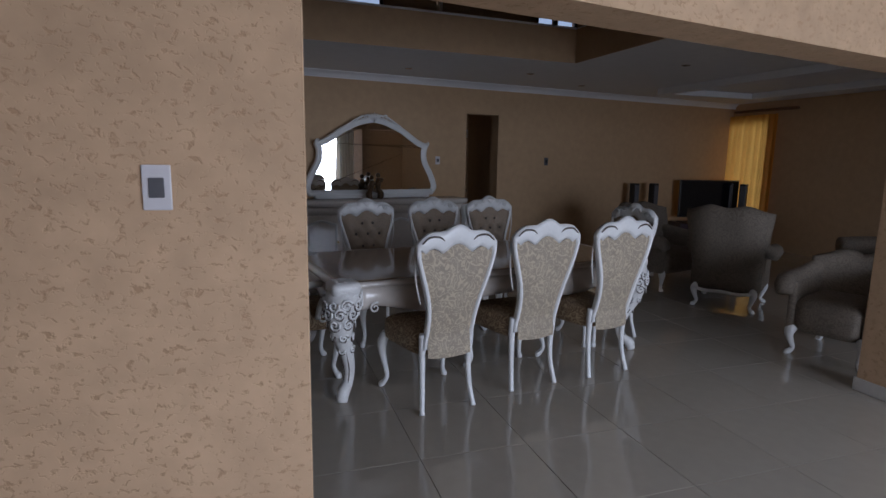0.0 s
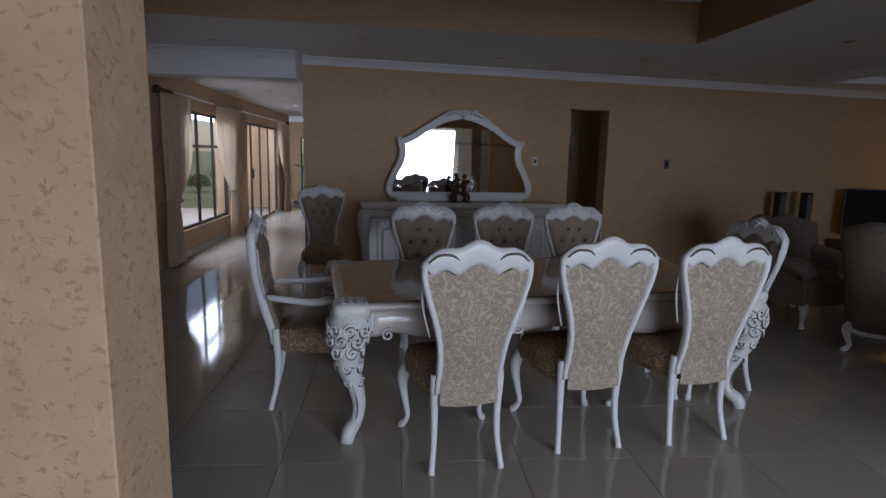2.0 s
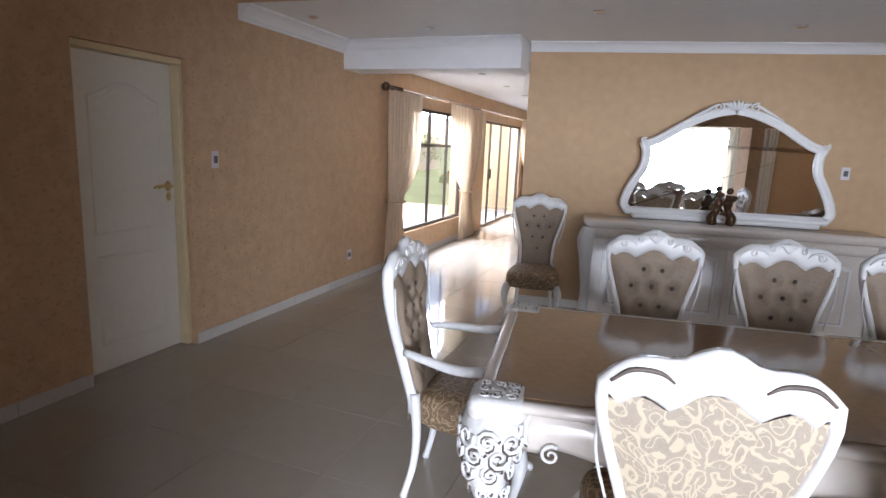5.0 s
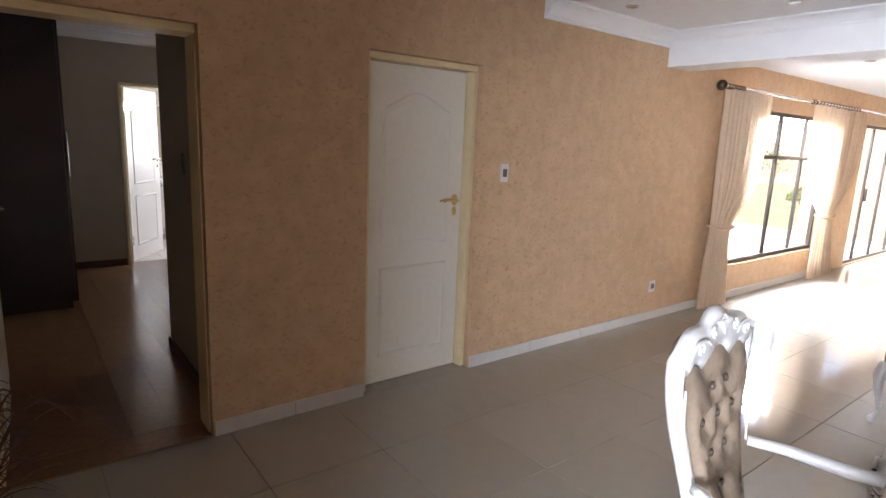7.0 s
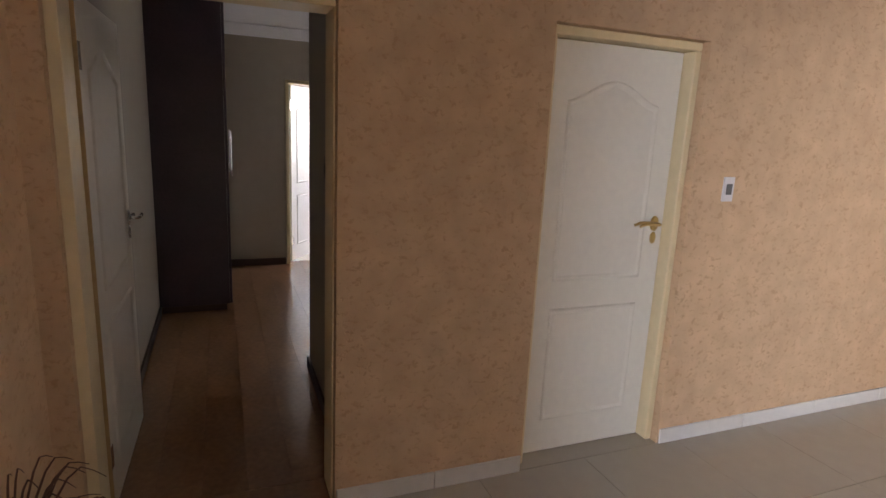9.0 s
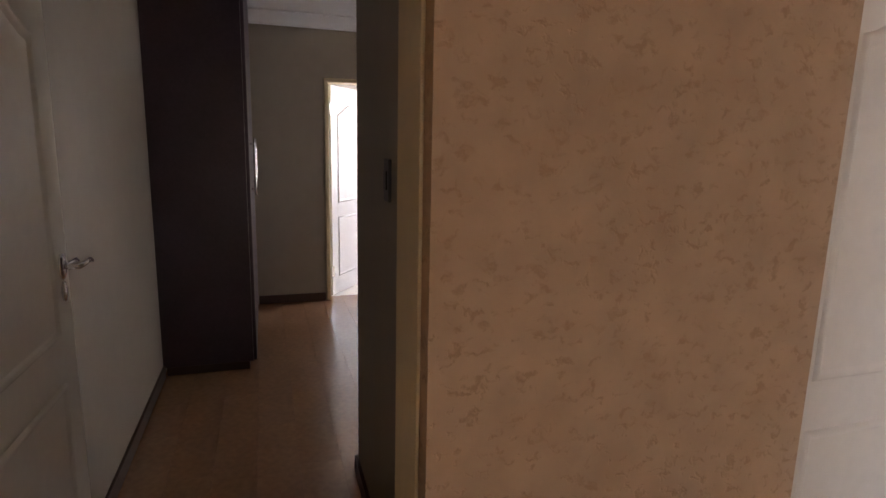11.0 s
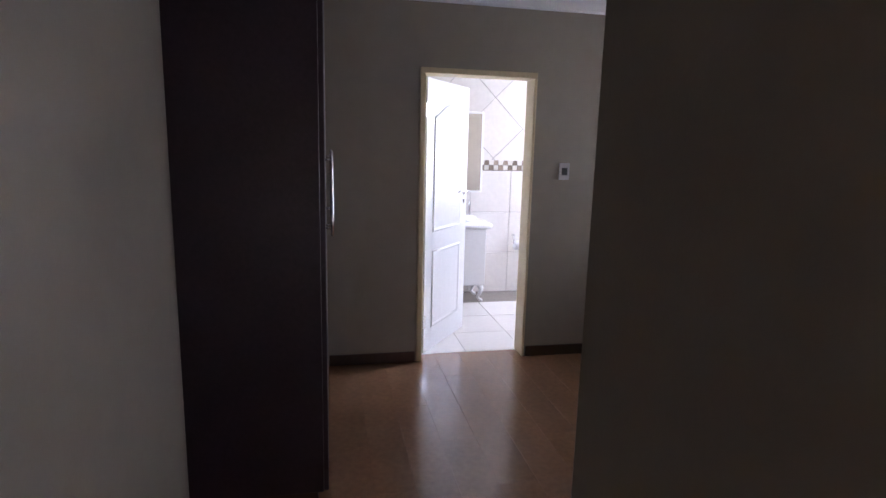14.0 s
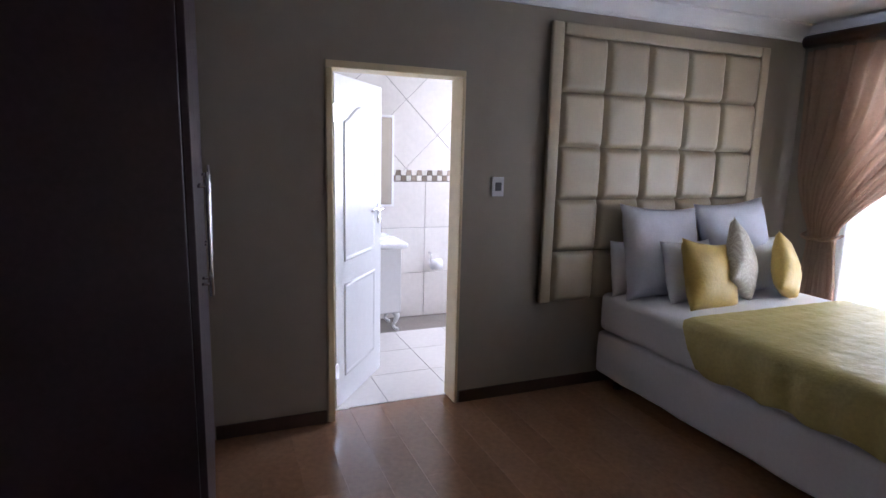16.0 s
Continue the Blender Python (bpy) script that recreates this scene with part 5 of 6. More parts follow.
window_unit("window_5", "wide white framed entrance window", pose(6.4, -3.5, 0, 0, 0, 180), 5.0, 0.25, 2.4, [1.25, 2.5, 3.75], [], "white_gloss", 0.05, True, False)
ec = thing("curtain", "cream sheer curtain drawn to one side of the entrance window", "curtain", pose(0, -3.38, 0))
curtain_sheet([(2.45, 6.1, 7.45), (1.2, 6.1, 7.45), (0.03, 6.13, 7.43)], None, 14, 0.035, "sheer", ec)
lc = thing("curtain", "golden curtain glowing with daylight in the living room", "curtain", pose(8.72, 1.05, 0, 0, 0, 90))
curtain_sheet([(2.35, 6.38, 7.52), (1.2, 6.38, 7.52), (0.03, 6.4, 7.5)], None, 9, 0.03, "curtain_amber", lc)
lr = thing("curtain_rod", "dark curtain pole over the golden curtain", "curtain rod", pose(8.70, 1.05, 2.42))
part("pole", tube(bmesh.new(), [(0, 6.0, 0, 0.025), (0, 6.6, 0, 0.025), (0, 7.3, 0, 0.025)], 8, 10), "wood_brown", lr, smooth=True)
part("bracket", new_box(0.02, 6.05, -0.015, 0.098, 6.08, 0.015), "wood_brown", lr)
window_unit("window_6", "living room window behind the curtain", pose(8.8, 8.53, 0, 0, 0, -90), 0.9, 0.1, 2.3, [0.42], [], "white_gloss", 0.05, False)
window_unit("window_7", "wide bedroom window", pose(-6.0, YW, 0), 2.1, 0.15, 2.3, [0.7, 1.4], [], "white_gloss", 0.05, True, False)
window_unit("window_8", "bathroom window", pose(-8.35, 5.9, 0), 1.3, 1.0, 2.2, [0.65], [], "white_gloss", 0.05, True, False)
for i, (x0, x1, z0, z1) in enumerate(((0.8, 1.9, 3.15, 3.8), (4.2, 4.9, 3.15, 3.8))):
    window_unit("window_%d" % (9 + i), "dark framed gallery window", pose(x0, 7.7, 0), x1 - x0, z0, z1, [(x1 - x0) / 2], [(z0 + z1) / 2], "bronze_alu", 0.05, False)

# ---------- bedroom ----------
# added sheet of sheer cloth: whitens the bedroom window and dims its light
net = thing("net_curtain", "white net curtain added to whiten the bedroom window", "curtain", pose(0, YW - 0.05, 0))
curtain_sheet([(2.36, -6.15, -3.75), (1.2, -6.15, -3.75), (0.03, -6.13, -3.77)], None, 22, 0.012, "sheer", net, 160)
tied_curtain("curtain", "rose brown satin curtain swept to a tie beside the bed", pose(0, YW - 0.12, 0), [(2.40, -6.42, -4.85), (1.9, -6.40, -5.15), (1.5, -6.38, -5.62), (1.22, -6.30, -5.93), (1.05, -6.24, -6.02), (0.6, -6.28, -5.98), (0.02, -6.32, -5.96)], (1.05, -6.24, -6.02), 15, "curtain_brown")
tied_curtain("curtain", "rose brown satin curtain at the far side of the window", pose(0, YW - 0.12, 0), [(2.40, -4.6, -3.66), (1.5, -4.2, -3.66), (1.05, -3.9, -3.68), (0.02, -3.95, -3.66)], (1.05, -3.9, -3.68), 11, "curtain_brown")
br = thing("curtain_rod", "thick dark brown curtain pole over the bedroom window", "curtain rod", pose(0, YW - 0.12, 2.47))
part("pole", tube(bmesh.new(), [(-6.44, 0, 0, 0.045), (-5, 0, 0, 0.045), (-3.62, 0, 0, 0.045)], 12, 12), "dark_skirting", br, smooth=True)
for x in (-6.40, -3.7):
    part("bracket", new_box(x - 0.02, 0.0, -0.02, x + 0.02, 0.118, 0.02), "dark_skirting", br)

wr = thing("wardrobe", "tall dark wenge built-in wardrobe with steel bar handles", "wardrobe", pose(0, 0, 0))
part("carcass", new_box(-6.51, YL + 0.001, 0.06, -4.925, 2.533, 2.595, 0.002, 1), "wenge", wr)
part("plinth", new_box(-6.51, YL + 0.02, 0.001, -4.94, 2.508, 0.0599), "dark_skirting", wr)
for i in range(4):
    x0 = -6.508 + i * 0.3955
    dw = part("door", new_box(x0 + 0.002, 2.534, 0.065, x0 + 0.3935, 2.554, 2.59, 0.003), "wenge", wr)
    hx = x0 + (0.35 if i % 2 == 0 else 0.045)
    hd = part("handle", tube(bmesh.new(), [(hx, 2.584, 1.13, 0.007), (hx, 2.584, 1.32, 0.007), (hx, 2.584, 1.52, 0.007)], 6, 8), "chrome", dw, "steel bar handle", True)
    for z in (1.17, 1.48):
        part("post", tube(bmesh.new(), [(hx, 2.555, z, 0.005), (hx, 2.568, z, 0.005), (hx, 2.582, z, 0.005)], 4, 6), "chrome", hd, smooth=True)

hb = thing("headboard", "tall gold satin headboard of padded squares fixed to the wall", "headboard", pose(XB + 0.001, 0, 0))
H0, H1, HZ0, HZ1 = 4.56, 6.42, 0.63, 2.41
part("backing", new_box(0, H0 + 0.02, HZ0, 0.02, H1 - 0.02, HZ1 - 0.02), "headboard_cloth", hb)
for a in ((H0, HZ0 - 0.0, H0 + 0.085, HZ1), (H1 - 0.085, HZ0, H1, HZ1), (H0 + 0.0855, HZ1 - 0.075, H1 - 0.0855, HZ1)):
    part("border", new_box(0.0205, a[0], a[1], 0.055, a[2], a[3], 0.014, 3), "headboard_cloth", hb, smooth=True)


def pad_mesh(w, h, t, n=18):
    bm = bmesh.new()
    g = []
    for j in range(n + 1):
        row = []
        for i in range(n + 1):
            u, q = -1 + 2 * i / n, -1 + 2 * j / n
            b = (max(0, 1 - u**10) * max(0, 1 - q**10)) ** 0.6
            row.append(bm.verts.new((t * b, u * w / 2, q * h / 2)))
        g.append(row)
    for j in range(n):
        for i in range(n):
            bm.faces.new((g[j][i], g[j][i + 1], g[j + 1][i + 1], g[j + 1][i]))
    return mesh_of("padded_square", bm, "headboard_cloth", True)


pw, ph = (H1 - H0 - 0.17) / 5, (HZ1 - 0.075 - HZ0) / 5
pm = pad_mesh(pw, ph, 0.048)
for j in range(5):
    for i in range(5):
        piece("padded_square", pm, hb, 0.021, H0 + 0.085 + pw * (i + 0.5), HZ0 + ph * (j + 0.5))

bed = thing("bed", "double bed with white fitted valance, made up with cushions", "bed", pose(-6.48, 5.05, 0))
BL, BW = 1.92, 1.42


def soft_box(x0, y0, z0, x1, y1, z1, r, wob=0.004, n=14):
    """A soft-edged block with faintly uneven faces."""
    bm = new_box(x0, y0, z0, x1, y1, z1, bevel=r, segs=4)
    bmesh.ops.subdivide_edges(bm, edges=[e for e in bm.edges if e.calc_length() > 0.2], cuts=n, use_grid_fill=True)
    for v in bm.verts:
        v.co += Vector((noise.noise(v.co * 6), noise.noise(v.co * 6 + Vector((9, 0, 0))), noise.noise(v.co * 5 + Vector((0, 7, 0))))) * wob
    return bm


part("base", soft_box(0, 0, 0.10, BL, BW, 0.405, 0.03, 0.008), "linen_white", bed, "white valance", True)
part("mattress", soft_box(0.0, 0.0, 0.41, BL, BW, 0.68, 0.05, 0.006), "linen_white", bed, "white fitted sheet", True)
for x in (0.12, BL - 0.12):
    for y in (0.12, BW - 0.12):
        part("foot", lathe(bmesh.new(), [(0.03, 0.001), (0.04, 0.05), (0.04, 0.11)], 10, x, y), "dark_skirting", bed, smooth=True)
# quilted throw over the foot half, hanging down both sides
bm = bmesh.new()
g = []
path = [(-0.022, 0.44), (-0.022, 0.55), (-0.018, 0.655), (0.0, 0.69), (0.06, 0.698)] + [(y, 0.70) for y in np.linspace(0.12, BW - 0.12, 30)] + [(BW - 0.06, 0.698), (BW, 0.69), (BW + 0.018, 0.655), (BW + 0.022, 0.55), (BW + 0.022, 0.44)]
for i in range(61):
    u = i / 60
    row = []
    for k, (y, z) in enumerate(path):
        hang = max(0, (0.69 - z) / 0.25)
        x = 0.76 + 0.12 * hang + u * (BL + 0.03 - 0.76 - 0.12 * hang)
        q = 0.004 * (abs(math.sin(x * 22)) ** 0.5 + abs(math.sin(y * 22)) ** 0.5) if hang < 0.2 else 0.0
        w = 0.016 * hang * math.sin(x * 34) + 0.006 * noise.noise(Vector((x * 5, y * 5, 0)))
        row.append(bm.verts.new((x, y - (w if y < 0.5 else -w), z + q + 0.3 * w + (0.012 * hang * math.sin(x * 23)))))
    g.append(row)
for a, b in zip(g, g[1:]):
    for k in range(len(path) - 1):
        bm.faces.new((a[k], a[k + 1], b[k + 1], b[k]))
throw = thing("bed_throw", "quilted olive gold throw spread over the foot of the bed", "throw", pose(-6.48, 5.05, 0))
part("quilt", bm, "throw_gold", throw, smooth=True)


def cushion(name, label, m, w, h, t, material, group=""):
    bm = bmesh.new()
    n = 16
    layers = []
    for s in (1, -1):
        g = []
        for j in range(n + 1):
            row = []
            for i in range(n + 1):
                u, v = -1 + 2 * i / n, -1 + 2 * j / n
                pinch = 1 - 0.09 * (1 - u * u) * abs(v) ** 3 - 0.0
                pinch2 = 1 - 0.09 * (1 - v * v) * abs(u) ** 3
                b = (max(0, 1 - abs(u) ** 2.4) * max(0, 1 - abs(v) ** 2.4)) ** 0.55
                x, z = u * w / 2 * pinch2, v * h / 2 * pinch
                wr = 0.010 * noise.noise(Vector((x * 9, z * 9, s * 3 + w))) * (0.4 + b)
                row.append(bm.verts.new((x, s * (t / 2 * b + 0.004) + wr, z)))
            g.append(row)
        for j in range(n):
            for i in range(n):
                bm.faces.new((g[j][i], g[j][i + 1], g[j + 1][i + 1], g[j + 1][i]))
    bmesh.ops.remove_doubles(bm, verts=bm.verts, dist=0.012)
    ob = new(name, mesh_of(name, bm, material, True))
    ob.matrix_world = m
    return tagged(ob, label, "cushion" if "cushion" in name else "pillow", group)


# cushions lean on the headboard; local z runs up the cushion
cushion("pillow", "pale blue-grey square pillow leaning on the headboard", pose(-6.30, 5.40, 0.97, -16, 3, 90), 0.66, 0.64, 0.22, "pillow_blue", "bed pillows")
cushion("pillow", "pale blue-grey square pillow on the far side of the bed", pose(-6.30, 6.08, 0.99, -16, -4, 90), 0.66, 0.66, 0.22, "pillow_blue", "bed pillows")
cushion("pillow", "cream pillow tucked behind the square pillow", pose(-6.37, 5.22, 0.86, -10, 0, 90), 0.36, 0.38, 0.14, "linen_white", "bed pillows")
cushion("pillow", "white pillow standing before the square pillow", pose(-6.14, 5.50, 0.865, -20, 0, 92), 0.44, 0.42, 0.17, "linen_white", "bed pillows")
cushion("pillow", "white pillow behind the gold cushions", pose(-6.20, 6.25, 0.87, -20, 0, 90), 0.52, 0.40, 0.15, "linen_white", "bed pillows")
cushion("cushion", "gold satin cushion with a fringed lower edge", pose(-6.00, 5.53, 0.86, -20, 8, 98), 0.50, 0.46, 0.18, "gold_satin", "scatter cushions")
cushion("cushion", "silver patterned cushion standing on one corner", pose(-6.04, 5.84, 0.93, -14, 30, 112), 0.46, 0.46, 0.15, "pattern_cushion", "scatter cushions")
cushion("cushion", "gold satin cushion leaning on its corner", pose(-6.00, 6.22, 0.87, -14, 26, 112), 0.42, 0.42, 0.15, "gold_satin", "scatter cushions")

# ---------- bathroom ----------
vn = thing("vanity", "white vanity cabinet on carved feet with a white basin top", "vanity", pose(XT, 0, 0))
part("cabinet", new_box(0.001, 3.42, 0.17, 0.40, 4.12, 0.76, 0.008), "white_gloss", vn)
for i in range(2):
    d0 = part("door", new_box(0.401, 3.43 + 0.345 * i, 0.18, 0.418, 3.77 + 0.345 * i, 0.75, 0.006), "white_gloss", vn)
    part("knob", ball(bmesh.new(), 0.428, 3.73 + 0.09 * i, 0.5, 0.012), "chrome", d0, smooth=True)
part("basin_top", loft_rect(bmesh.new(), [(0.21, 0.385, 0.761), (0.225, 0.40, 0.775), (0.225, 0.40, 0.80), (0.215, 0.39, 0.808)], 0.03), "ceramic", vn, "white ceramic basin top", True).location = (0.227, 3.77, 0)
part("basin", lathe(bmesh.new(), [(0.10, 0.809), (0.17, 0.83), (0.19, 0.86), (0.18, 0.862), (0.15, 0.83), (0.02, 0.815)], 24, 0.23, 3.86), "ceramic", vn, smooth=True)
part("tap", tube(bmesh.new(), [(0.06, 4.02, 0.809, 0.014), (0.06, 4.02, 0.98, 0.013), (0.09, 4.01, 1.01, 0.012), (0.17, 3.99, 1.0, 0.011), (0.18, 3.985, 0.97, 0.010)], 18, 8), "chrome", vn, smooth=True)
for x in (0.07, 0.34):
    for y, s in ((3.47, -1), (4.07, 1)):
        part("leg", cabriole(x, y, 0.7, 0.7 * s, 0.172, 0.026), "white_gloss", vn, smooth=True)
bmr = thing("bathroom_mirror", "tall white-edged bathroom mirror over the basin", "mirror", pose(XT, 0, 0))
part("frame", new_box(0.001, 3.50, 1.09, 0.03, 4.155, 1.92, 0.004), "white_gloss", bmr)
part("glass", new_box(0.0305, 3.52, 1.11, 0.033, 4.135, 1.90), "mirror_glass", bmr)
tr = thing("toilet_roll_holder", "chrome holder with a white toilet roll", "toilet roll", pose(XT, 4.53, 0.60))
part("bracket", tube(bmesh.new(), [(0.001, 0, 0.03, 0.012), (0.05, 0, 0.03, 0.006), (0.06, 0, -0.06, 0.005), (0.06, 0.11, -0.075, 0.005)], 12, 7), "chrome", tr, smooth=True)
b = lathe(bmesh.new(), [(0.02, -0.05), (0.052, -0.05), (0.052, 0.05), (0.02, 0.05)], 18)
bmesh.ops.transform(b, matrix=pose(0.06, 0.055, -0.075, 90, 0, 0), verts=b.verts)
part("roll", b, "paper", tr, smooth=True)

# ---------- plant by the open door ----------
vs = thing("reed_vase", "brown floor vase with dark dried reeds by the doorway", "vase", pose(-1.42, 1.965, 0))
part("vase", lathe(bmesh.new(), [(0.07, 0.001), (0.10, 0.05), (0.115, 0.14), (0.09, 0.25), (0.06, 0.31), (0.07, 0.34), (0.06, 0.335), (0.05, 0.28)], 20), "pot_brown", vs, smooth=True)
rng = random.Random(11)
bm = bmesh.new()
for i in range(110):
    a, sp = rng.uniform(0, 2 * math.pi), rng.uniform(0.04, 0.34)
    h = rng.uniform(0.46, 0.80) - 0.35 * sp
    dx, dy = math.cos(a) * sp, max(math.sin(a) * sp, -0.11)
    droop = rng.uniform(0.0, 0.10) * sp / 0.34
    tube(bm, [(dx * 0.08, dy * 0.08, 0.28, 0.003), (dx * 0.35, dy * 0.35, 0.28 + (h - 0.28) * 0.7, 0.0034), (dx * 0.7, dy * 0.7, h, 0.0026), (dx, dy, h - droop, 0.0012)], 8, 4)
part("reeds", bm, "reed_dark", vs, "dark dried reeds")["kind"] = "stuff"

# ---------- sun room clutter ----------
tm = thing("exercise_bike", "black exercise machine near the end of the sun room", "exercise machine", pose(-1.75, 16.9, 0, 0, 0, 20))
part("base", new_box(-0.25, -0.5, 0.02, 0.25, 0.5, 0.10, 0.02), "black_plastic", tm)
part("upright", tube(bmesh.new(), [(0, 0.4, 0.10, 0.03), (0, 0.5, 0.6, 0.025), (0, 0.35, 1.1, 0.02)], 10, 8), "black_plastic", tm, smooth=True)
part("handlebar", tube(bmesh.new(), [(-0.25, 0.2, 1.15, 0.015), (-0.1, 0.35, 1.1, 0.015), (0.1, 0.35, 1.1, 0.015), (0.25, 0.2, 1.15, 0.015)], 12, 7), "black_plastic", tm, smooth=True)
for y in (-0.45, 0.45):
    part("foot", new_box(-0.28, y - 0.03, 0.001, 0.28, y + 0.03, 0.0199, 0.004), "black_plastic", tm)
wire = thing("hanging_wire", "thin pale wire hanging at the end of the mirror wall", "wire", BACK @ pose(-0.03, 0.06, 0))
part("cable", tube(bmesh.new(), [(0, 0, 2.36, 0.002), (-0.02, 0.01, 2.2, 0.002), (0.0, 0.0, 2.0, 0.002), (0.028, 0.0, 1.9, 0.002)], 14, 5), "paper", wire)

# ---------- garden seen through the windows ----------
structure("boundary_wall", new_box(-14.2, -10, -0.139, -14.0, 40, 1.7), "boundary_wall", "plastered boundary wall of the garden", "wall")
rng = random.Random(5)


def shrub(x, y, r, h, flowers=0):
    s = thing("shrub", "leafy green garden shrub" + (" with red flowers" if flowers else ""), "shrub", pose(x, y, -0.139), "garden shrubs")
    bm = bmesh.new()
    for i in range(6):
        a = rng.uniform(0, 6.28)
        tube(bm, [(0, 0, 0.001, 0.02), (0.3 * r * math.cos(a), 0.3 * r * math.sin(a), h * 0.4, 0.012), (0.7 * r * math.cos(a), 0.7 * r * math.sin(a), h * 0.8, 0.005)], 6, 5)
    part("stems", bm, "wood_brown", s)
    bm, fl = bmesh.new(), bmesh.new()
    for i in range(700):
        a, e, q = rng.uniform(0, 6.28), rng.uniform(-0.3, 1.5), rng.uniform(0.45, 1.0)
        c = Vector((r * q * math.cos(a) * math.cos(e), r * q * math.sin(a) * math.cos(e), h * 0.45 + h * 0.55 * q * math.sin(e)))
        m = Matrix.Translation(c) @ Euler((rng.uniform(0, 3), rng.uniform(0, 3), rng.uniform(0, 3))).to_matrix().to_4x4()
        tgt = fl if i < flowers else bm
        w = 0.05 if i < flowers else 0.06
        tgt.faces.new([tgt.verts.new(m @ Vector(p)) for p in ((-w, 0, 0), (0, -w * 0.45, 0.008), (w, 0, 0), (0, w * 0.45, 0.008))])
    part("leaves", bm, "leaf", s)
    if flowers:
        part("blossom", fl, "flower_red", s)
    else:
        fl.free()


for x, y, r, h, k in ((-6.9, 14.2, 0.55, 0.8, 60), (-7.3, 17.5, 0.7, 1.0, 0), (-8.2, 20.5, 0.8, 1.2, 0), (-6.8, 23.0, 0.5, 0.7, 40), (-12.8, 27, 1.3, 2.2, 0), (-13, 20, 1.0, 1.8, 0), (-12.5, 34, 1.2, 2.4, 0), (-7.0, 27, 0.8, 1.1, 0)):
    shrub(x, y, r, h, k)

# ---------- floor tiles ----------
TX, TY, G = 0.938, 2.99, 0.003
tile = mesh_of("tile", new_box(-0.3 + G / 2, -0.3 + G / 2, -0.0059, 0.3 - G / 2, 0.3 - G / 2, 0.0, 0.0012, 1), "floor_tile")
far = bmesh.new()
for i in range(-6, 14):
    for j in range(-12, 28):
        x0, y0 = TX + i * 0.6, TY + j * 0.6
        x1, y1 = x0 + 0.6, y0 + 0.6
        if x1 <= LW or x0 >= 8.8 or y0 >= 19.8 or y1 <= -3.5:
            continue
        near = -2.0 <= x0 and x1 <= 4.6 and 0.5 <= y0 and y1 <= 8.2
        if near:
            piece("tile", tile, floor, x0 + 0.3, y0 + 0.3, 0.0)
        else:
            box(far, max(x0 + G / 2, LW), y0 + G / 2, -0.0059, min(x1 - G / 2, 8.8), min(y1 - G / 2, 19.8), 0.0)
rest = part("tiles", far, "floor_tile", floor)
rest["kind"] = "stuff"

# ---------- bedroom planks, laid along the passage ----------
PL, PWD = 1.28, 0.193
plank = mesh_of("plank", new_box(-PL / 2 + 0.0001, -PWD / 2 + 0.0001, -0.0049, PL / 2 - 0.0001, PWD / 2 - 0.0001, 0.0, 0.0006, 1), "laminate")
row = 0
y = YL + PWD / 2
while y < YW:
    x = -6.675 + PL / 2 + ((row * 0.43) % PL) - PL
    while x - PL / 2 < LW - 0.23:
        a, b = max(x - PL / 2, -6.675), min(x + PL / 2, LW - 0.225)
        if b - a > 0.02 and not (y > YR + 0.1 and a > XE + 0.1):
            if b - a < PL - 0.001:
                cut = mesh_of("plank", new_box(a - x + 0.0001, -PWD / 2 + 0.0001, -0.0049, b - x - 0.0001, min(PWD / 2 - 0.0001, YW - y), 0.0, 0.0006, 1), "laminate")
                piece("plank", cut, floor_bed, x, y, 0.0)
            else:
                piece("plank", plank, floor_bed, x, y, 0.0)
        x += PL
    y += PWD
    row += 1

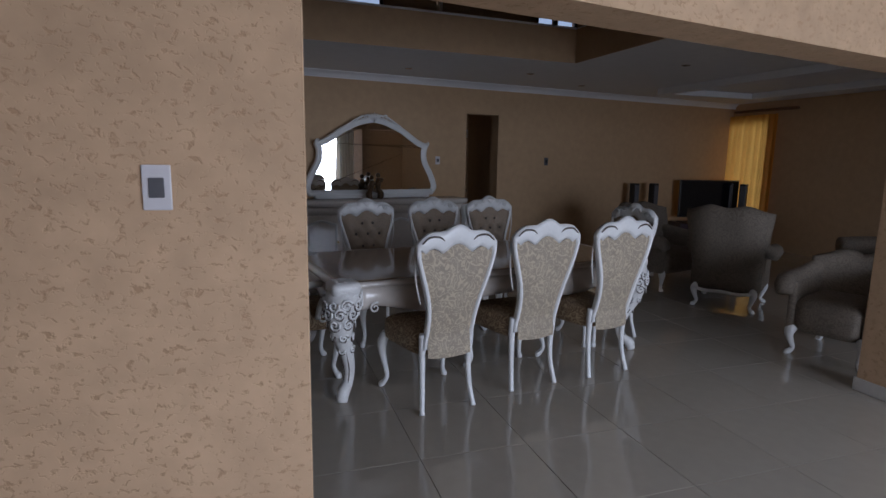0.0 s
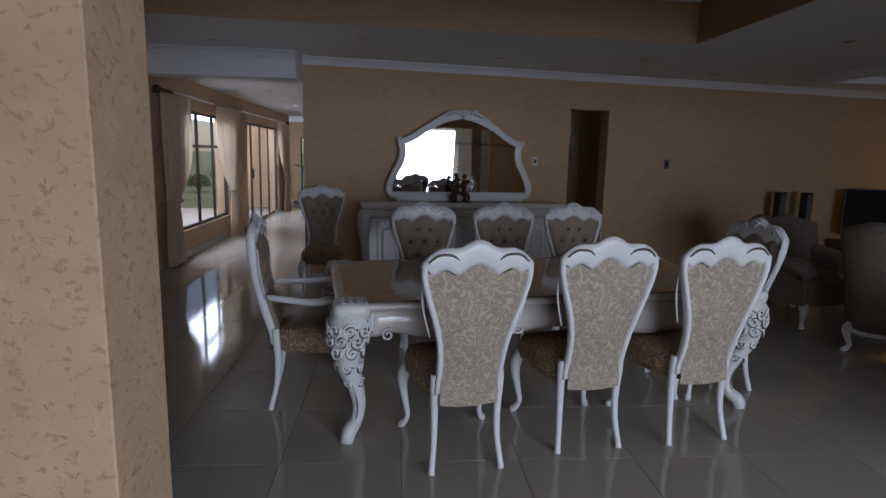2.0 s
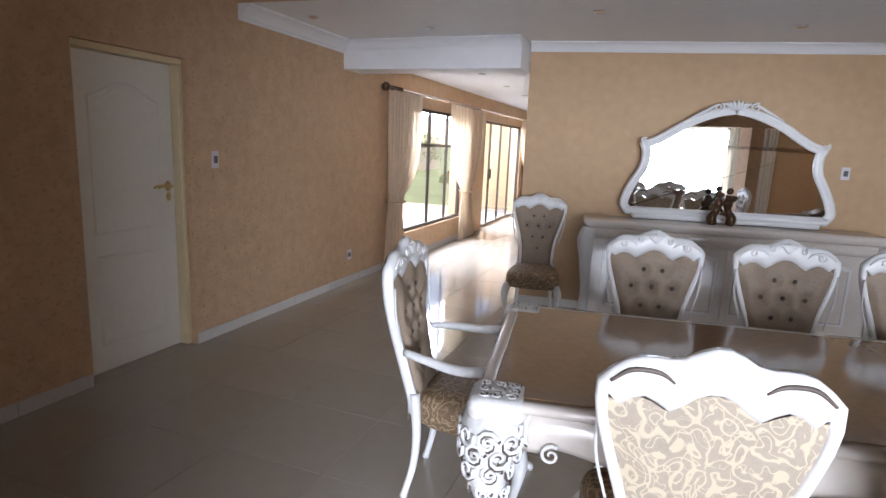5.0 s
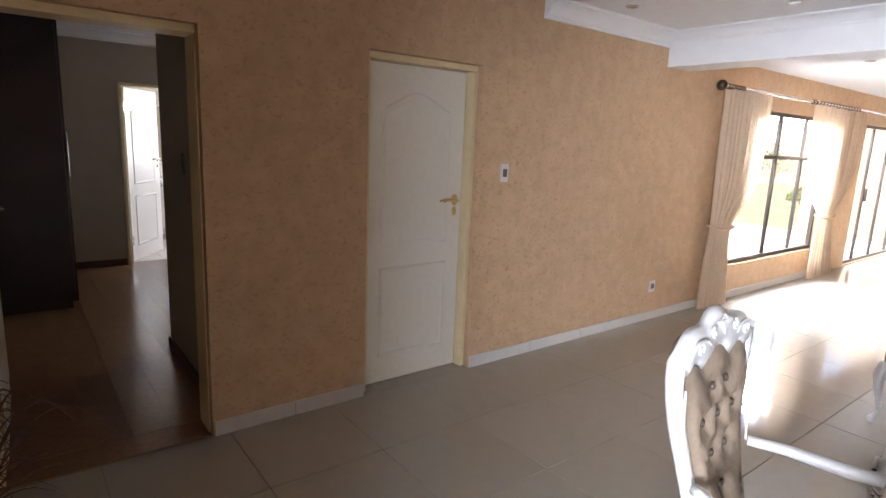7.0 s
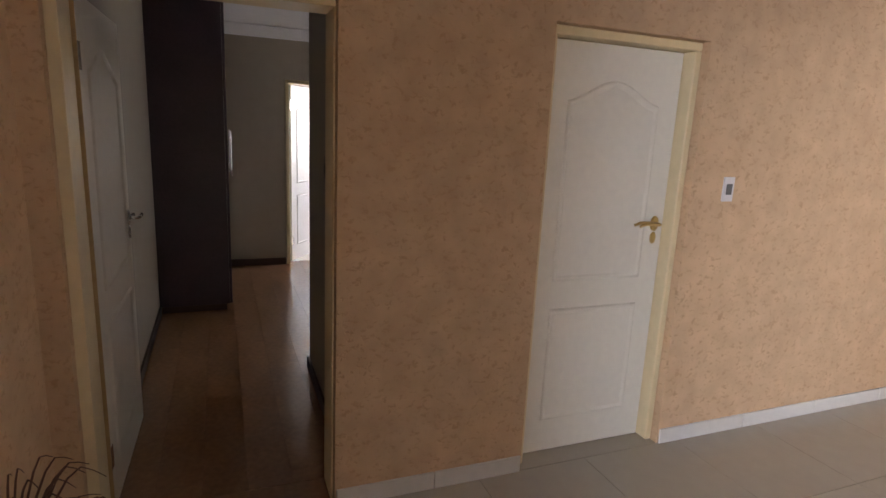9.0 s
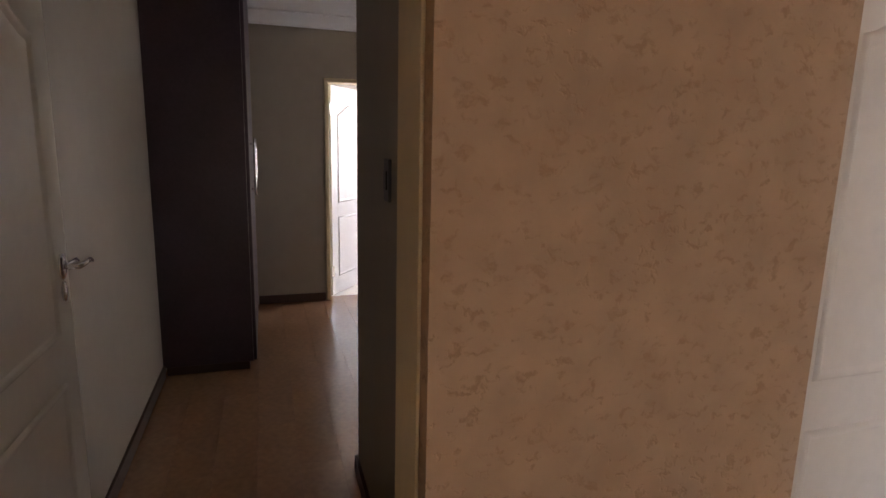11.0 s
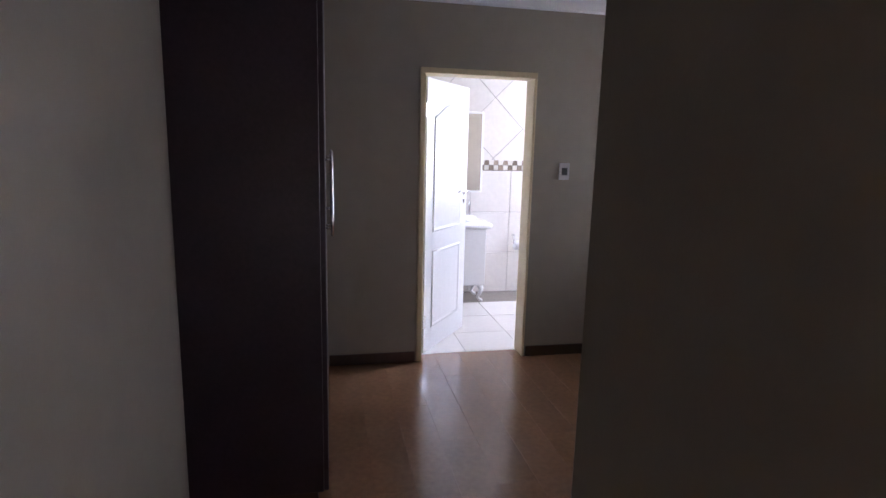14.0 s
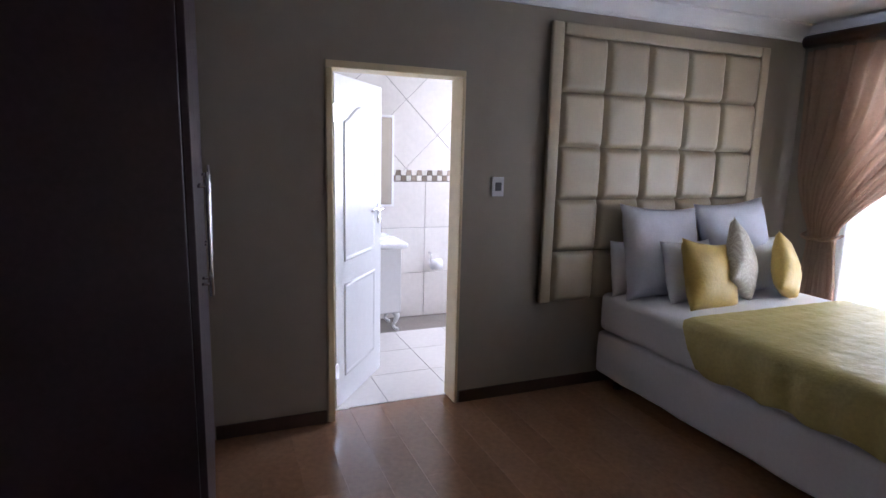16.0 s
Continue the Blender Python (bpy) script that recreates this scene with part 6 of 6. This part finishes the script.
# ---------- bathroom tiles ----------
S = 0.46
ft = mesh_of("tile", new_box(-S / 2 + 0.002, -S / 2 + 0.002, -0.0039, S / 2 - 0.002, S / 2 - 0.002, 0.0, 0.001, 1), "bath_tile")
for i in range(4):
    for j in range(7):
        x, y = -7.12 - 0.46 * i + 0.23 + 0.46, 3.595 + 0.46 * (j - 2) + 0.23
        if x - S / 2 > XB - 0.2:
            continue
        if 2.62 < y - S / 2 and y + S / 2 < 5.9:
            piece("tile", ft, floor_bath, x - 0.46 if x + S / 2 > XB else x, y, 0.0)
wallb = bpy.data.objects["wall_bathroom_west"]
wt = mesh_of("tile", new_box(-0.0115, -0.218, -0.218, 0.0, 0.218, 0.218, 0.001, 1), "bath_tile")
for j in range(3):
    for i in range(6):
        piece("tile", wt, wallb, XT, 4.48 + 0.44 * (i - 4) + 0.22, 0.22 + 0.44 * j)
mo = [mesh_of("mosaic_tile", new_box(-0.0115, -0.024, -0.024, 0.002, 0.024, 0.024, 0.001, 1), m) for m in ("mosaic_dark", "mosaic_light")]
for j in range(2):
    for i in range(50):
        piece("mosaic_tile", mo[(i + j) % 2], wallb, XT, 2.7 + 0.052 * i, 1.352 + 0.052 * j)
dt = bmesh.new()
box(dt, -0.0115, -0.218, -0.218, 0.0, 0.218, 0.218, 0.001, 1)
bmesh.ops.transform(dt, matrix=Matrix.Rotation(radians(45), 4, "X"), verts=dt.verts)
q = 0.44 * math.sqrt(0.5)
for i in range(-6, 8):
    for j in range(-4, 5):
        if (i + j) % 2:
            continue
        y, z = 4.28 + i * q, 2.07 + j * q + q
        if z - q > 2.66 or z + q < 1.42 or y < 2.7 or y > 5.8:
            continue
        b = dt.copy()
        bmesh.ops.translate(b, verts=b.verts, vec=(0, y, z))
        for co, no in (((0, 0, 1.408), (0, 0, -1)), ((0, 0, 2.655), (0, 0, 1))):
            geom = bmesh.ops.bisect_plane(b, geom=b.verts[:] + b.edges[:] + b.faces[:], plane_co=co, plane_no=no, clear_outer=True)
            es = [e for e in geom["geom_cut"] if isinstance(e, bmesh.types.BMEdge)]
            if es:
                bmesh.ops.holes_fill(b, edges=es)
        if len(b.faces):
            bmesh.ops.translate(b, verts=b.verts, vec=(0, -y, -z))
            piece("tile", mesh_of("tile", b, "bath_tile"), wallb, XT, y, z)
        else:
            b.free()
dt.free()
